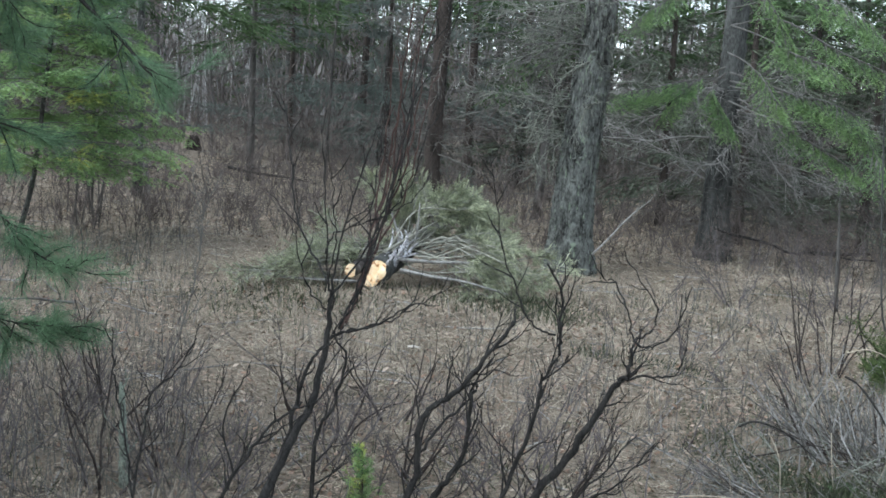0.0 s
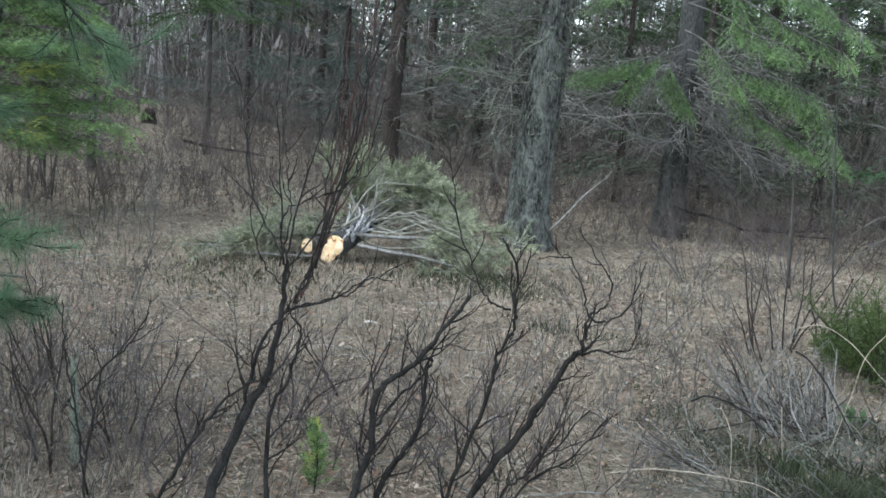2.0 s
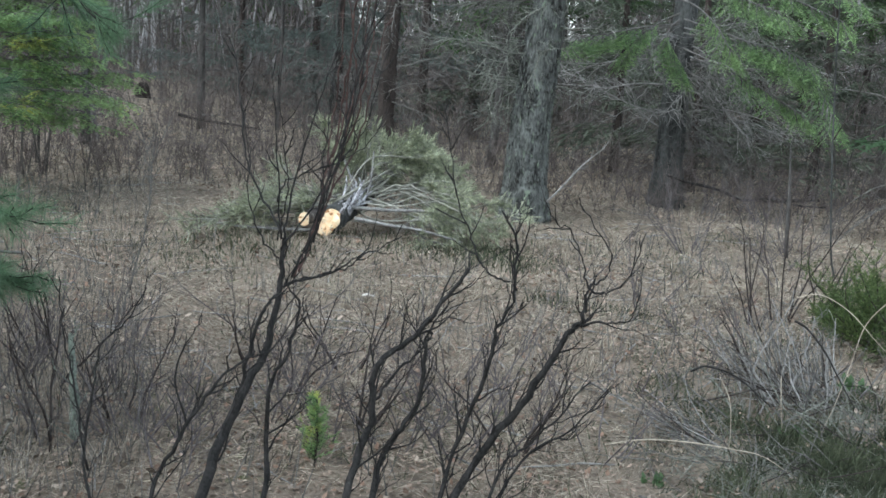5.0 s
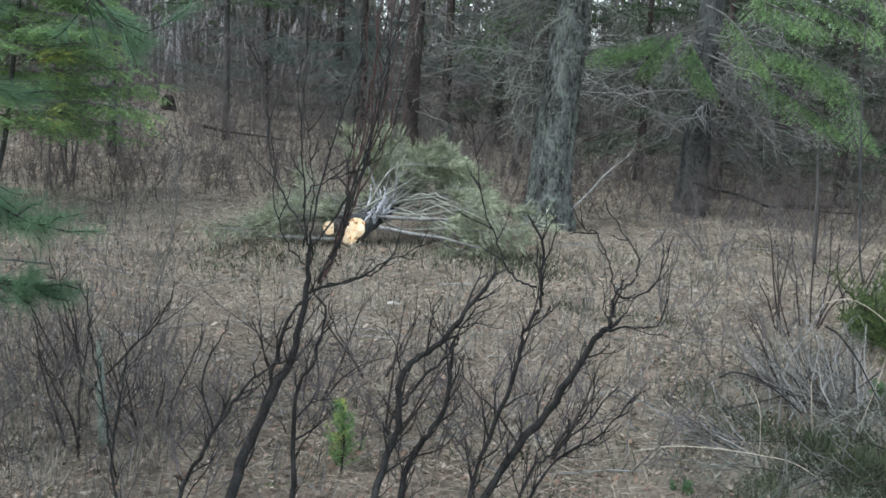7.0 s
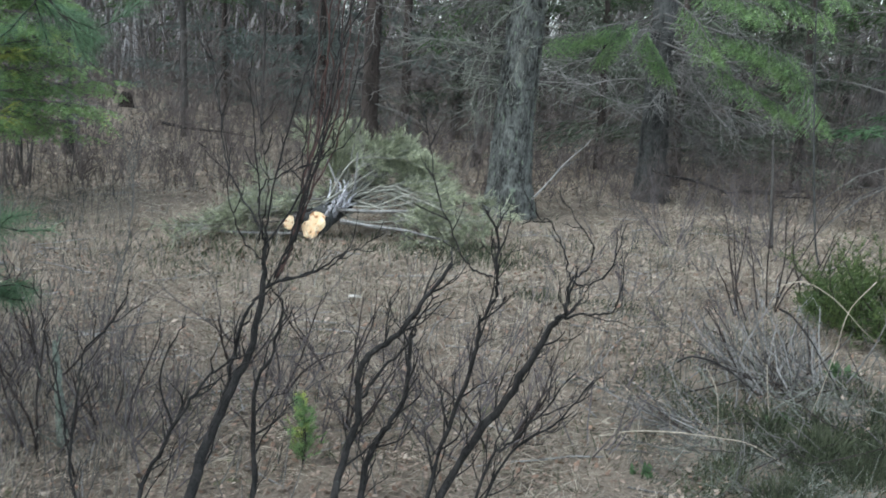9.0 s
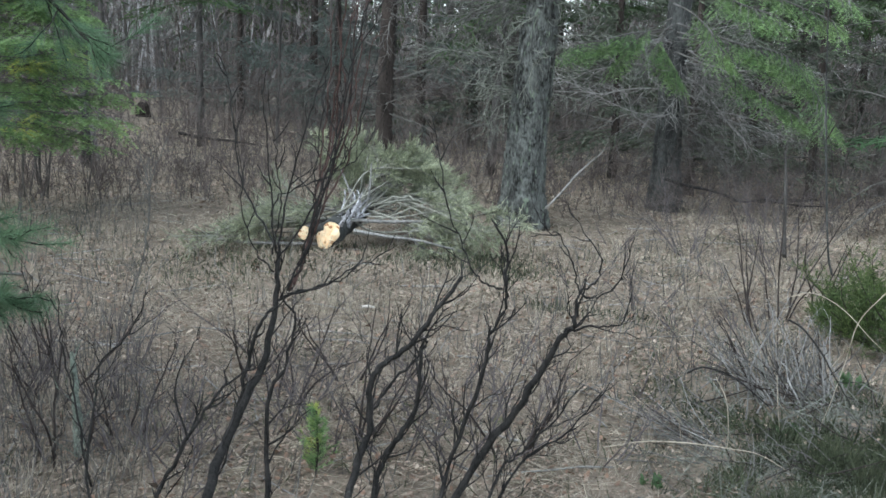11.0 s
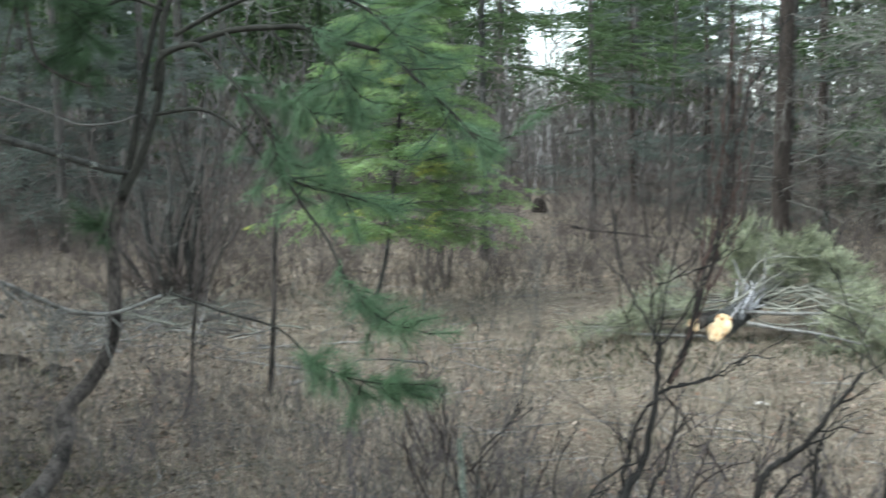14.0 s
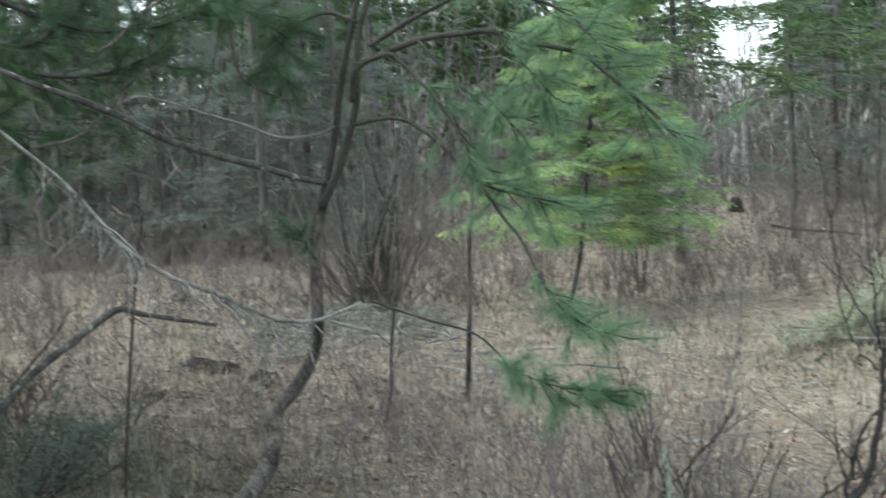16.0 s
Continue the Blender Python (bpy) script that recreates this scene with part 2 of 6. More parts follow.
def gz(x, y):
    """Height of the ground: nearly level, with soft hummocks."""
    return 0.05 * np.sin(x * 0.9 + 1.3) * np.cos(y * 0.8) + 0.03 * np.sin(x * 2.1 + y * 1.7) + 0.015 * np.sin(x * 4.7 - y * 3.9)


def smooth_line(pts, per=4):
    """Catmull-Rom through the points."""
    p = np.asarray(pts, dtype=float)
    if len(p) < 3:
        return np.linspace(p[0], p[-1], per + 1)
    e = np.concatenate([2 * p[:1] - p[1:2], p, 2 * p[-1:] - p[-2:-1]])
    out = []
    for i in range(1, len(e) - 2):
        for u in np.linspace(0, 1, per, endpoint=False):
            a, b, c, d = e[i - 1], e[i], e[i + 1], e[i + 2]
            out.append(0.5 * (2 * b + (c - a) * u + (2 * a - 5 * b + 4 * c - d) * u ** 2 + (3 * b - a - 3 * c + d) * u ** 3))
    out.append(e[-2])
    return np.array(out)


def unit(v):
    v = np.asarray(v, dtype=float)
    return v / (np.linalg.norm(v) + 1e-9)


def wander(rng, p, d, length, steps, bend=0.25, lift=0.0):
    """A crooked line from p along d."""
    pts, d = [np.array(p, dtype=float)], unit(d)
    for _ in range(steps):
        d = unit(d + rng.normal(size=3) * bend + np.array([0, 0, lift]))
        pts.append(pts[-1] + d * length / steps)
    return np.array(pts)


def twigs(b, rng, line, r0, depth, every=0.12, length=0.35, up=0.35, sides=4, spread=0.8, start=0.25):
    """Side twigs on a line, and twigs on those."""
    seg = np.linalg.norm(np.diff(line, axis=0), axis=1)
    total = seg.sum()
    at = np.concatenate([[0], np.cumsum(seg)])
    s = start * total + every * rng.random()
    while s < total:
        i = min(np.searchsorted(at, s) - 1, len(seg) - 1)
        u = (s - at[i]) / (seg[i] + 1e-9)
        p = line[i] * (1 - u) + line[i + 1] * u
        d = unit(line[i + 1] - line[i])
        side = rng.normal(size=3)
        side = unit(side - d * (side @ d))
        ln = length * (0.45 + 0.9 * rng.random()) * (1 - 0.45 * s / total)
        w = wander(rng, p, d * 0.8 + side * spread * 0.85, ln, 3 + min(depth, 2), 0.17, up * 0.2)
        r = max(r0 * (0.55 + 0.3 * rng.random()), 0.0012)
        b.tube(w, [r, r * 0.7, r * 0.35], sides, False)
        if depth > 0:
            twigs(b, rng, w, r * 0.8, depth - 1, every * 0.8, length * 0.55, up, max(3, sides - 1), spread)
        s += every * (0.5 + rng.random())


# ---- ground ----
def ground():
    u = np.linspace(-1, 1, 171)
    ax = np.sinh(u * 5.2) / np.sinh(5.2) * 900
    gx, gy = np.meshgrid(ax, ax + 9)
    fade = np.exp(-((gx / 60) ** 2 + ((gy - 9) / 60) ** 2))
    z = gz(gx, gy) * fade
    n = len(u)
    v = np.stack([gx, gy, z], -1).reshape(-1, 3)
    i = (np.arange(n - 1)[:, None] * n + np.arange(n - 1)[None, :]).ravel()
    b = Build()
    b.add(v, np.concatenate([np.stack([i, i + 1, i + n + 1], -1), np.stack([i, i + n + 1, i + n], -1)]))
    tagged(part("ground", b, SOIL, smooth=True), "brown forest floor of soil and leaf litter", "ground", kind="structure")


ground()


def scatter(rng, n, near=3.4, far=26.0, left=-58, right=28):
    """Places on the clearing's floor, thinning out with distance."""
    r = near * (far / near) ** (rng.random(n) ** 0.8)
    a = np.radians(left + (right - left) * rng.random(n))
    x, y = r * np.sin(a), r * np.cos(a)
    return x, y, gz(x, y), r


def weedy(x, y):
    """The corner by the brush where low green weeds take the place of straw."""
    return (x > 0.16 * (y - 1) + 0.62 + 0.2 * np.sin(y * 5)) & (x < 3.2) & (y < 6.4)


def lay_leaves(rng, n, name, material, label, bias, far=26.0, big=1.0):
    b = Build()
    x, y, z, r = scatter(rng, n, far=far)
    keep = (noise_field(x * 1.3 + bias, y * 1.2 - bias) + 0.45 * rng.random(len(x)) > 0.54) & (~weedy(x, y) | (rng.random(len(x)) < 0.3))
    x, y, z, r = x[keep], y[keep], z[keep], r[keep]
    # and thinly round the standpoint
    m = n // 14
    q, a = 7.0 * rng.random(m) ** 0.5, 2 * np.pi * rng.random(m)
    x, y, r = np.append(x, q * np.sin(a)), np.append(y, q * np.cos(a)), np.append(r, q)
    z = gz(x, y)
    a = rng.random(len(x)) * 2 * np.pi
    size = big * (0.012 + 0.028 * rng.random(len(x)) ** 1.8) * (0.7 + r * 0.055)
    base = np.stack([x, y, z + 0.004 + 0.02 * rng.random(len(x))], -1)
    tip = base + np.stack([np.cos(a) * size, np.sin(a) * size, (rng.random(len(x)) - 0.3) * size * 0.9], -1)
    b.slips(base, tip, size * 0.6, rng, (0, 0, 1))
    tagged(part(name, b, material), label, "dead leaves", kind="stuff")


def litter():
    rng = np.random.default_rng(11)
    lay_leaves(rng, 78000, "leaf_litter", LEAF, "curled tan dead leaves strewn over the forest floor", 0.0)
    lay_leaves(rng, 66000, "brown_leaf_litter", LEAF_DARK, "dark reddish-brown rotting leaves over the forest floor", 2.1)
    lay_leaves(rng, 9000, "russet_leaf_litter", LEAF_RUSSET, "reddish-brown curled leaves in the near litter", 4.3, 10.0, 1.35)
    lay_leaves(rng, 8000, "pale_leaf_litter", LEAF_PALE, "bleached pale pinkish leaves in the near litter", 5.6, 10.0, 1.2)
    b = Build()
    x, y, z, r = scatter(rng, 200000)
    keep = (noise_field(x, y) + 0.35 * rng.random(len(x)) > 0.44) & ~weedy(x, y) & (rng.random(len(x)) < np.clip(0.66 + (r - 4.5) * 0.1, 0.66, 1))
    x, y, z, r = x[keep], y[keep], z[keep], r[keep]
    a = rng.random(len(x)) * 2 * np.pi
    ln = 0.05 + 0.17 * rng.random(len(x)) ** 1.3
    lean = 0.7 + 0.4 * rng.random(len(x)) ** 0.5
    base = np.stack([x, y, z], -1)
    tip = base + np.stack([np.cos(a) * ln * lean, np.sin(a) * ln * lean, ln * (1.15 - lean) * 0.8 + 0.02], -1)
    b.blades(base, tip, 0.0025 + 0.00035 * r, rng)
    tagged(part("dry_grass", b, STRAW), "flattened straw-coloured dead grass", "grass", kind="stuff")
    # dark leaves strewn to deepen the shaded side and the near corner
    b = Build()
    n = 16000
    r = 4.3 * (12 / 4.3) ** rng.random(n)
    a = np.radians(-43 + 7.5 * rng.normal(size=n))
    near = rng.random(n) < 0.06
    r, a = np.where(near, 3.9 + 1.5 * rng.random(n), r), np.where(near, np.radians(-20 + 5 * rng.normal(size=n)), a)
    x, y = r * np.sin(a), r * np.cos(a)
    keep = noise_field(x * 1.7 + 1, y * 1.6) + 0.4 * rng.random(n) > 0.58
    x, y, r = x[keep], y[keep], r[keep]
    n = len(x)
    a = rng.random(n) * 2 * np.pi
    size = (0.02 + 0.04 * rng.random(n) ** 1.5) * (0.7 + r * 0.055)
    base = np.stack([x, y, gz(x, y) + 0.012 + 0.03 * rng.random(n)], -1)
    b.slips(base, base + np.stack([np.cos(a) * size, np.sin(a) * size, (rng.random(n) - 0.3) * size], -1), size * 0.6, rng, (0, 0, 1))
    tagged(part("shade_leaf_litter", b, LEAF_SHADE), "dark brown leaves whose colour stands in for shade on the clearing", "dead leaves", kind="stuff")
    # standing tufts of dead grass
    b = Build()
    x, y, z, r = scatter(rng, 1500, 4.3, 22)
    keep = (noise_field(x * 0.9 + 3, y * 0.9) > 0.48) & ~weedy(x, y)
    for px, py, pz, pr in zip(x[keep], y[keep], z[keep], r[keep]):
        n = 18
        base = np.array([px, py, pz - 0.01]) + rng.normal(size=(n, 3)) * np.array([0.03, 0.03, 0])
        h = 0.06 + 0.16 * rng.random((n, 1)) * (0.5 + rng.random())
        b.blades(base, base + (rng.normal(size=(n, 3)) * np.array([0.4, 0.4, 0.1]) + np.array([0, 0, 1])) * h, 0.003 + 0.0003 * pr, rng)
    tagged(part("grass_tufts", b, STRAW), "standing tufts of pale dead grass", "grass", kind="stuff")
    # fallen sticks
    b = Build()
    x, y, z, r = scatter(rng, 420, 4.5, 20)
    for px, py, pz in zip(x, y, z):
        a = rng.random() * 2 * np.pi
        w = wander(rng, (px, py, pz + 0.02), (math.cos(a), math.sin(a), 0.02), 0.2 + 0.6 * rng.random(), 4, 0.12)
        w[:, 2] = gz(w[:, 0], w[:, 1]) + 0.015
        b.tube(w, [0.006, 0.003], 4, False)
    tagged(part("fallen_sticks", b, GREY_TWIG), "small grey sticks fallen on the litter", "sticks", kind="stuff")
    b = Build()
    x, y, z, r = scatter(rng, 9000, 4.2, 30)
    keep = noise_field(y * 0.8, x * 0.9 + 2) > 0.56
    x, y, z, r = x[keep], y[keep], z[keep], r[keep]
    ln = 0.12 + 0.35 * rng.random(len(x)) ** 2
    base = np.stack([x, y, z - 0.01], -1)
    tip = base + np.stack([rng.normal(size=len(x)) * 0.25 * ln, rng.normal(size=len(x)) * 0.25 * ln, ln], -1)
    b.blades(base, tip, 0.004 + 0.0007 * r, rng)
    n = 9000
    r = 4.2 * (13 / 4.2) ** rng.random(n)
    a = np.radians(-52 + 36 * rng.random(n))
    x, y = r * np.sin(a), r * np.cos(a)
    ln = 0.06 + 0.34 * rng.random(n) ** 2.2
    base = np.stack([x, y, gz(x, y) - 0.01], -1)
    tip = base + np.stack([rng.normal(size=n) * 0.22 * ln, rng.normal(size=n) * 0.22 * ln, ln], -1)
    b.blades(base, tip, 0.003 + 0.0006 * r, rng)
    tagged(part("dead_stalks", b, BRUSH), "thin brown dead weed stalks standing in the grass", "weed stalks", kind="stuff")
    b = Build()
    for k in range(70):
        a, q = radians(-50 + 70 * rng.random()), 4.3 * (15 / 4.3) ** rng.random()
        cx, cy, n = q * math.sin(a), q * math.cos(a), 90 + int(120 * rng.random())
        c = rng.normal(size=(n, 2)) * (0.1 + 0.25 * rng.random())
        base = np.stack([cx + c[:, 0] * 1.6, cy + c[:, 1], gz(cx + c[:, 0], cy + c[:, 1])], -1)
        b.blades(base, base + rng.normal(size=(n, 3)) * 0.04 + np.array([0, 0, 0.04]), 0.005 + 0.0004 * q, rng)
    for cx, cy, rad, n in WEEDS:
        q = rng.normal(size=(n, 2)) * rad
        base = np.stack([cx + q[:, 0], cy + q[:, 1], gz(cx + q[:, 0], cy + q[:, 1])], -1)
        tip = base + rng.normal(size=(n, 3)) * 0.03 + np.array([0, 0, 0.05])
        b.slips(base, tip, 0.007, rng)
    n = 26000
    x, y = 2.05 + 0.55 * rng.normal(size=n), 4.95 + rng.normal(size=n) * 0.6
    keep = (x > 0.16 * (y - 1) + 0.35) & (noise_field(x * 3.1, y * 3.3) + 0.22 * rng.random(n) > 0.62)
    x, y = x[keep], y[keep]
    base = np.stack([x, y, gz(x, y) - 0.005], -1)
    tip = base + rng.normal(size=base.shape) * np.array([0.045, 0.045, 0.025]) + np.array([0, 0, 0.02]) + np.array([0, 0, 0.05]) * (noise_field(x * 5.0 + 2, y * 4.6) ** 2 * 2)[:, None]
    b.blades(base, tip, 0.008, rng)
    n = 2600
    x, y = -5.2 + rng.normal(size=n) * 0.7, 4.5 + rng.normal(size=n) * 0.5
    base = np.stack([x, y, gz(x, y) - 0.01], -1)
    b.blades(base, base + rng.normal(size=base.shape) * 0.07 + np.array([0, 0, 0.09]), 0.006, rng)
    # grey dead grass fallen over the weeds
    d = Build()
    n = 5200
    x, y = 1.95 + 0.55 * rng.normal(size=n), 4.95 + rng.normal(size=n) * 0.6
    keep = (x > 0.16 * (y - 1) + 0.3) & (noise_field(x * 2.6 + 4, y * 2.9) + 0.3 * rng.random(n) > 0.6)
    x, y = x[keep], y[keep]
    base = np.stack([x, y, gz(x, y) + 0.02 * rng.random(len(x))], -1)
    d.blades(base, base + rng.normal(size=base.shape) * np.array([0.11, 0.09, 0.04]) + np.array([0, 0, 0.06]), 0.0042, rng)
    tagged(part("fallen_grass", d, OLIVE_TWIG), "grey dead grass lying over the green weeds", "grass", kind="stuff")
    tagged(part("green_weeds", b, MOSS), "patches of low green weeds and moss", "weeds", kind="stuff")


def moss():
    """Low yellowish moss and dead grass under the young pine."""
    rng = np.random.default_rng(15)
    b = Build()
    n = 9000
    x, y = -4.85 + 0.6 * rng.normal(size=n), 4.55 + 0.35 * rng.normal(size=n)
    keep = noise_field(x * 2.3, y * 2.7) + 0.3 * rng.random(n) > 0.58
    x, y = x[keep], y[keep]
    base = np.stack([x, y, gz(x, y) - 0.005], -1)
    b.blades(base, base + rng.normal(size=base.shape) * np.array([0.035, 0.035, 0.012]) + np.array([0, 0, 0.03]), 0.009, rng)
    tagged(part("moss", b, YELLOW_MOSS), "yellowish moss and low dead grass under the pine", "moss", kind="stuff")


WEEDS = [((1.83, 5.29) , 0.13, 260), ((2.25, 5.25), 0.30, 420), ((1.89, 4.96), 0.25, 320), ((-4.75, 4.68), 0.25, 350), ((-5.84, 4.51), 0.4, 700),
         ((0.28, 9.31), 0.35, 500), ((-1.74, 9.10), 0.4, 500), ((0.76, 7.72), 0.08, 120), ((-6.14, 6.81), 0.2, 200), ((-0.45, 9.85), 0.5, 500), ((0.19, 9.80), 0.45, 500), ((-2.15, 9.63), 0.4, 500), ((0.49, 9.51), 0.25, 400)]
WEEDS = [(p[0], p[1], r, n) for p, r, n in WEEDS]


def noise_field(x, y):
    return 0.5 + 0.22 * np.sin(x * 0.7 + 0.4) * np.cos(y * 0.55 + 1) + 0.18 * np.sin(x * 1.9 + y * 1.3) + 0.12 * np.sin(3.7 * x - 2.9 * y)


litter()
moss()


# ---- trunks ----
def trunk_line(x, y, top, lean=(0, 0), bow=0.0, steps=14, rng=None):
    t = np.linspace(0, 1, steps)
    wob = np.zeros((steps, 2)) if rng is None else np.cumsum(rng.normal(size=(steps, 2)), 0) * bow
    px, py = x + lean[0] * top * t + wob[:, 0], y + lean[1] * top * t + wob[:, 1]
    return np.stack([px, py, gz(x, y) - 0.05 + (top + 0.05) * t], -1)


def spray(bt, bn, rng, p, d, length, gap=0.055, needle=0.022, width=0.004, fall=0.25, flat=True):
    """A flat spray of a fir or hemlock: an axis, side shoots, and needles on both."""
    n = max(4, int(length / 0.1))
    axis = wander(rng, p, d, length, n, 0.08, -fall * 0.12)
    bt.tube(axis, [0.004 + length * 0.006, 0.0015], 3, False)
    dd = unit(axis[-1] - axis[0])
    side = unit(np.cross(dd, [0, 0, 1]))
    count = int(length / gap)
    bases, tips = [], []
    for k in range(count):
        u = (k + rng.random()) / count
        i = min(int(u * n), n - 1)
        q = axis[i] + (axis[i + 1] - axis[i]) * (u * n - i)
        sgn = 1 if k % 2 else -1
        ln = (0.08 + 0.42 * length * (1 - u) ** 0.8) * (0.6 + 0.6 * rng.random())
        e = q + unit(dd * 0.75 + side * sgn * 0.9 + np.array([0, 0, -fall * (0.4 + 0.6 * rng.random())])) * ln
        m = max(3, int(ln / (needle * 0.55)))
        s = np.linspace(0.05, 1, m)[:, None]
        c = q + (e - q) * s + np.array([0, 0, -fall * 0.25]) * ln * s ** 2
        way = unit(e - q)
        across = unit(np.cross(way, [0, 0, 1]))
        for sg in (1, -1):
            bases.append(c)
            tips.append(c + (way * 0.65 + across * sg * 0.8) * needle * (0.7 + 0.6 * rng.random((m, 1))) + rng.normal(size=(m, 3)) * needle * 0.25)
        bt.blades([q], [e], 0.004, rng)
    if bases:
        bases, tips = np.concatenate(bases), np.concatenate(tips)
        bn.blades(bases, tips, width, rng)


def conifer(name, x, y, top, r0, seed, label, crown_from=0.3, reach=1.6, layers=16, bark=None, green=None, lean=(0, 0), twigsize=0.2, dead=34, group=""):
    """A forest conifer: trunk, dead grey boughs low down, a layered crown of drooping boughs above."""
    rng = np.random.default_rng(seed)
    tree = root(name, x, y, label, "tree", group)
    line = trunk_line(x, y, top, lean, 0.01 * r0 / 0.2, 14, rng)
    t = np.linspace(0, 1, 14)
    b = Build()
    b.tube(line, [r0 * 1.3, r0, r0 * 0.9, r0 * 0.8, r0 * 0.6, r0 * 0.4, r0 * 0.1], 8, True, 0.12, rng)
    part("trunk", b, bark or BARK_FAR, tree, smooth=True)

    def bough(bb, bn, u, ln, tilt, fall, count, size, slim):
        p = np.array([np.interp(u, t, line[:, i]) for i in range(3)])
        a = rng.random() * 2 * np.pi
        w = wander(rng, p, (np.cos(a), np.sin(a), tilt), ln, 5, 0.1, fall)
        bb.tube(w, [0.014, 0.004], 3, False)
        s = rng.random(count) ** 0.7
        c = np.stack([np.interp(s, np.linspace(0, 1, 6), w[:, i]) for i in range(3)], -1)
        way = unit(w[-1] - w[0])
        if slim:
            tip = c + (way * 0.6 + rng.normal(size=(count, 3)) * np.array([0.6, 0.6, 0.4]) + np.array([0, 0, -0.2])) * size * (0.4 + rng.random((count, 1)))
        else:
            c = c + rng.normal(size=(count, 3)) * np.array([1, 1, 0.25]) * 0.10 * ln
            tip = c + (way * 0.6 + rng.normal(size=(count, 3)) * np.array([0.7, 0.7, 0.25]) + np.array([0, 0, -0.35])) * size * (0.5 + rng.random((count, 1)))
        bn.blades(c, tip, 0.007 if slim else size * 0.12, rng)

    b = Build()
    for _ in range(dead):
        bough(b, b, (0.3 + (crown_from + 0.12) * top * rng.random()) / top, 0.5 + 1.3 * rng.random(), 0.05, -0.04, 22, 0.35, True)
    part("dead_crown", b, BRUSH if rng.random() < 0.5 else DEADWOOD, tree)
    b, bn = Build(), Build()
    for k in range(layers):
        for _ in range(4):
            u = crown_from + (1 - crown_from) * (k + rng.random()) / layers
            ln = reach * (1.1 - u) / (1.1 - crown_from) * (0.5 + 0.7 * rng.random()) + 0.25
            bough(bn, bn, u, ln, 0.05, -0.05, int(ln / 0.0145), twigsize, False)
    part("crown", bn, green or FARGREEN, tree)
    return tree


def dead_boughs(b, rng, line, lo, hi, count, length, droop=-0.03, depth=1, r=0.012, side=None, every=0.10, hang=-0.1):
    zs = line[:, 2]
    for _ in range(count):
        z = lo + (hi - lo) * rng.random()
        p = np.array([np.interp(z, zs, line[:, i]) for i in range(3)])
        a = rng.random() * 2 * np.pi if side is None else side + rng.normal() * 0.6
        w = wander(rng, p, (np.cos(a), np.sin(a), 0.1), length * (0.5 + rng.random()), 8, 0.19, droop)
        b.tube(w, [r, r * 0.25], 4, False)
        twigs(b, rng, w, max(r * 0.6, 0.0075), depth, every, length * 0.34, hang, 3, 0.9, 0.1)


# big grey flaky trunk behind the felled pine
def big_grey_tree():
    rng = np.random.default_rng(21)
    x, y = (0.92, 12.09)
    tree = root("spruce_tree", x, y, "tall old spruce with flaky lichen-grey bark and dead lower boughs", "tree", "old trees of the wood edge")
    line = smooth_line([(0.84, 12.24, -0.06), (0.83, 12.24, 0.57), (0.86, 12.24, 1.40), (0.94, 12.24, 2.29), (0.97, 12.24, 2.90), (0.98, 12.24, 3.87), (0.88, 12.25, 5.60)], 22)
    line[0][2] = gz(x, y) - 0.06
    b = Build()
    b.tube(line, [0.33, 0.25, 0.225, 0.21, 0.19, 0.17, 0.16, 0.15, 0.12], 36, True, 0.10, rng)
    trunk = part("trunk", b, BARK_GREY, tree, smooth=True)
    # loose bark plates, proud of the trunk
    for k in range(260):
        z = 0.05 + 2.9 * rng.random() ** 1.15
        c = np.array([np.interp(z, line[:, 2], line[:, i]) for i in range(3)])
        a = -np.pi / 2 + (rng.random() - 0.5) * 3.0
        rad = np.interp(z, [0, 0.3, 1, 3], [0.315, 0.255, 0.228, 0.205])
        d, w, h = np.array([np.cos(a), np.sin(a), 0]), 0.010 + 0.026 * rng.random() ** 2, 0.02 + 0.09 * rng.random() ** 1.5
        tg = np.array([-np.sin(a), np.cos(a), 0])
        ring, th = [], 0.006 + 0.010 * rng.random()
        for q in range(6):
            f = q / 6 * 2 * np.pi
            jit = 0.5 + 0.9 * rng.random()
            ring.append(c + d * rad + tg * np.cos(f) * w * jit + np.array([0, 0, np.sin(f) * h * jit]))
        v = ring + [c + d * (rad + th) + (r_ - c - d * rad) * 0.8 for r_ in ring]
        f = []
        for q in range(6):
            n_ = (q + 1) % 6
            f += [(q, n_, 6 + q), (n_, 6 + n_, 6 + q)]
        f += [(6, 7, 8), (6, 8, 9), (6, 9, 10), (6, 10, 11)]
        pb = Build()
        pb.add(v, f)
        part("bark_plate", pb, BARK_GREY, trunk)
    for side_, count, lo, hi, ln in ((np.pi * 0.98, 24, 1.45, 3.2, 1.1), (np.pi * 0.98, 8, 0.9, 1.6, 0.6), (0.1, 7, 1.4, 3.0, 0.7), (-np.pi / 2, 12, 1.7, 3.2, 0.7)):
        for k in range(count):
            b = Build()
            dead_boughs(b, rng, line, lo, hi, 1, ln, -0.03, 2, 0.009, side_, 0.07)
            part("dead_bough", b, OLIVE_TWIG if k % 5 < 3 else DEADWOOD, tree)
    stub = Build()
    w = smooth_line([(1.06, 11.83, 0.24), (1.21, 11.82, 0.41), (1.37, 11.80, 0.62), (1.51, 11.78, 0.77), (1.63, 11.76, 0.88)], 3)
    stub.tube(w, [0.013, 0.010, 0.005], 6)
    twigs(stub, rng, w, 0.006, 1, 0.13, 0.28)
    part("broken_bough", stub, GREY_TWIG, tree)


big_grey_tree()


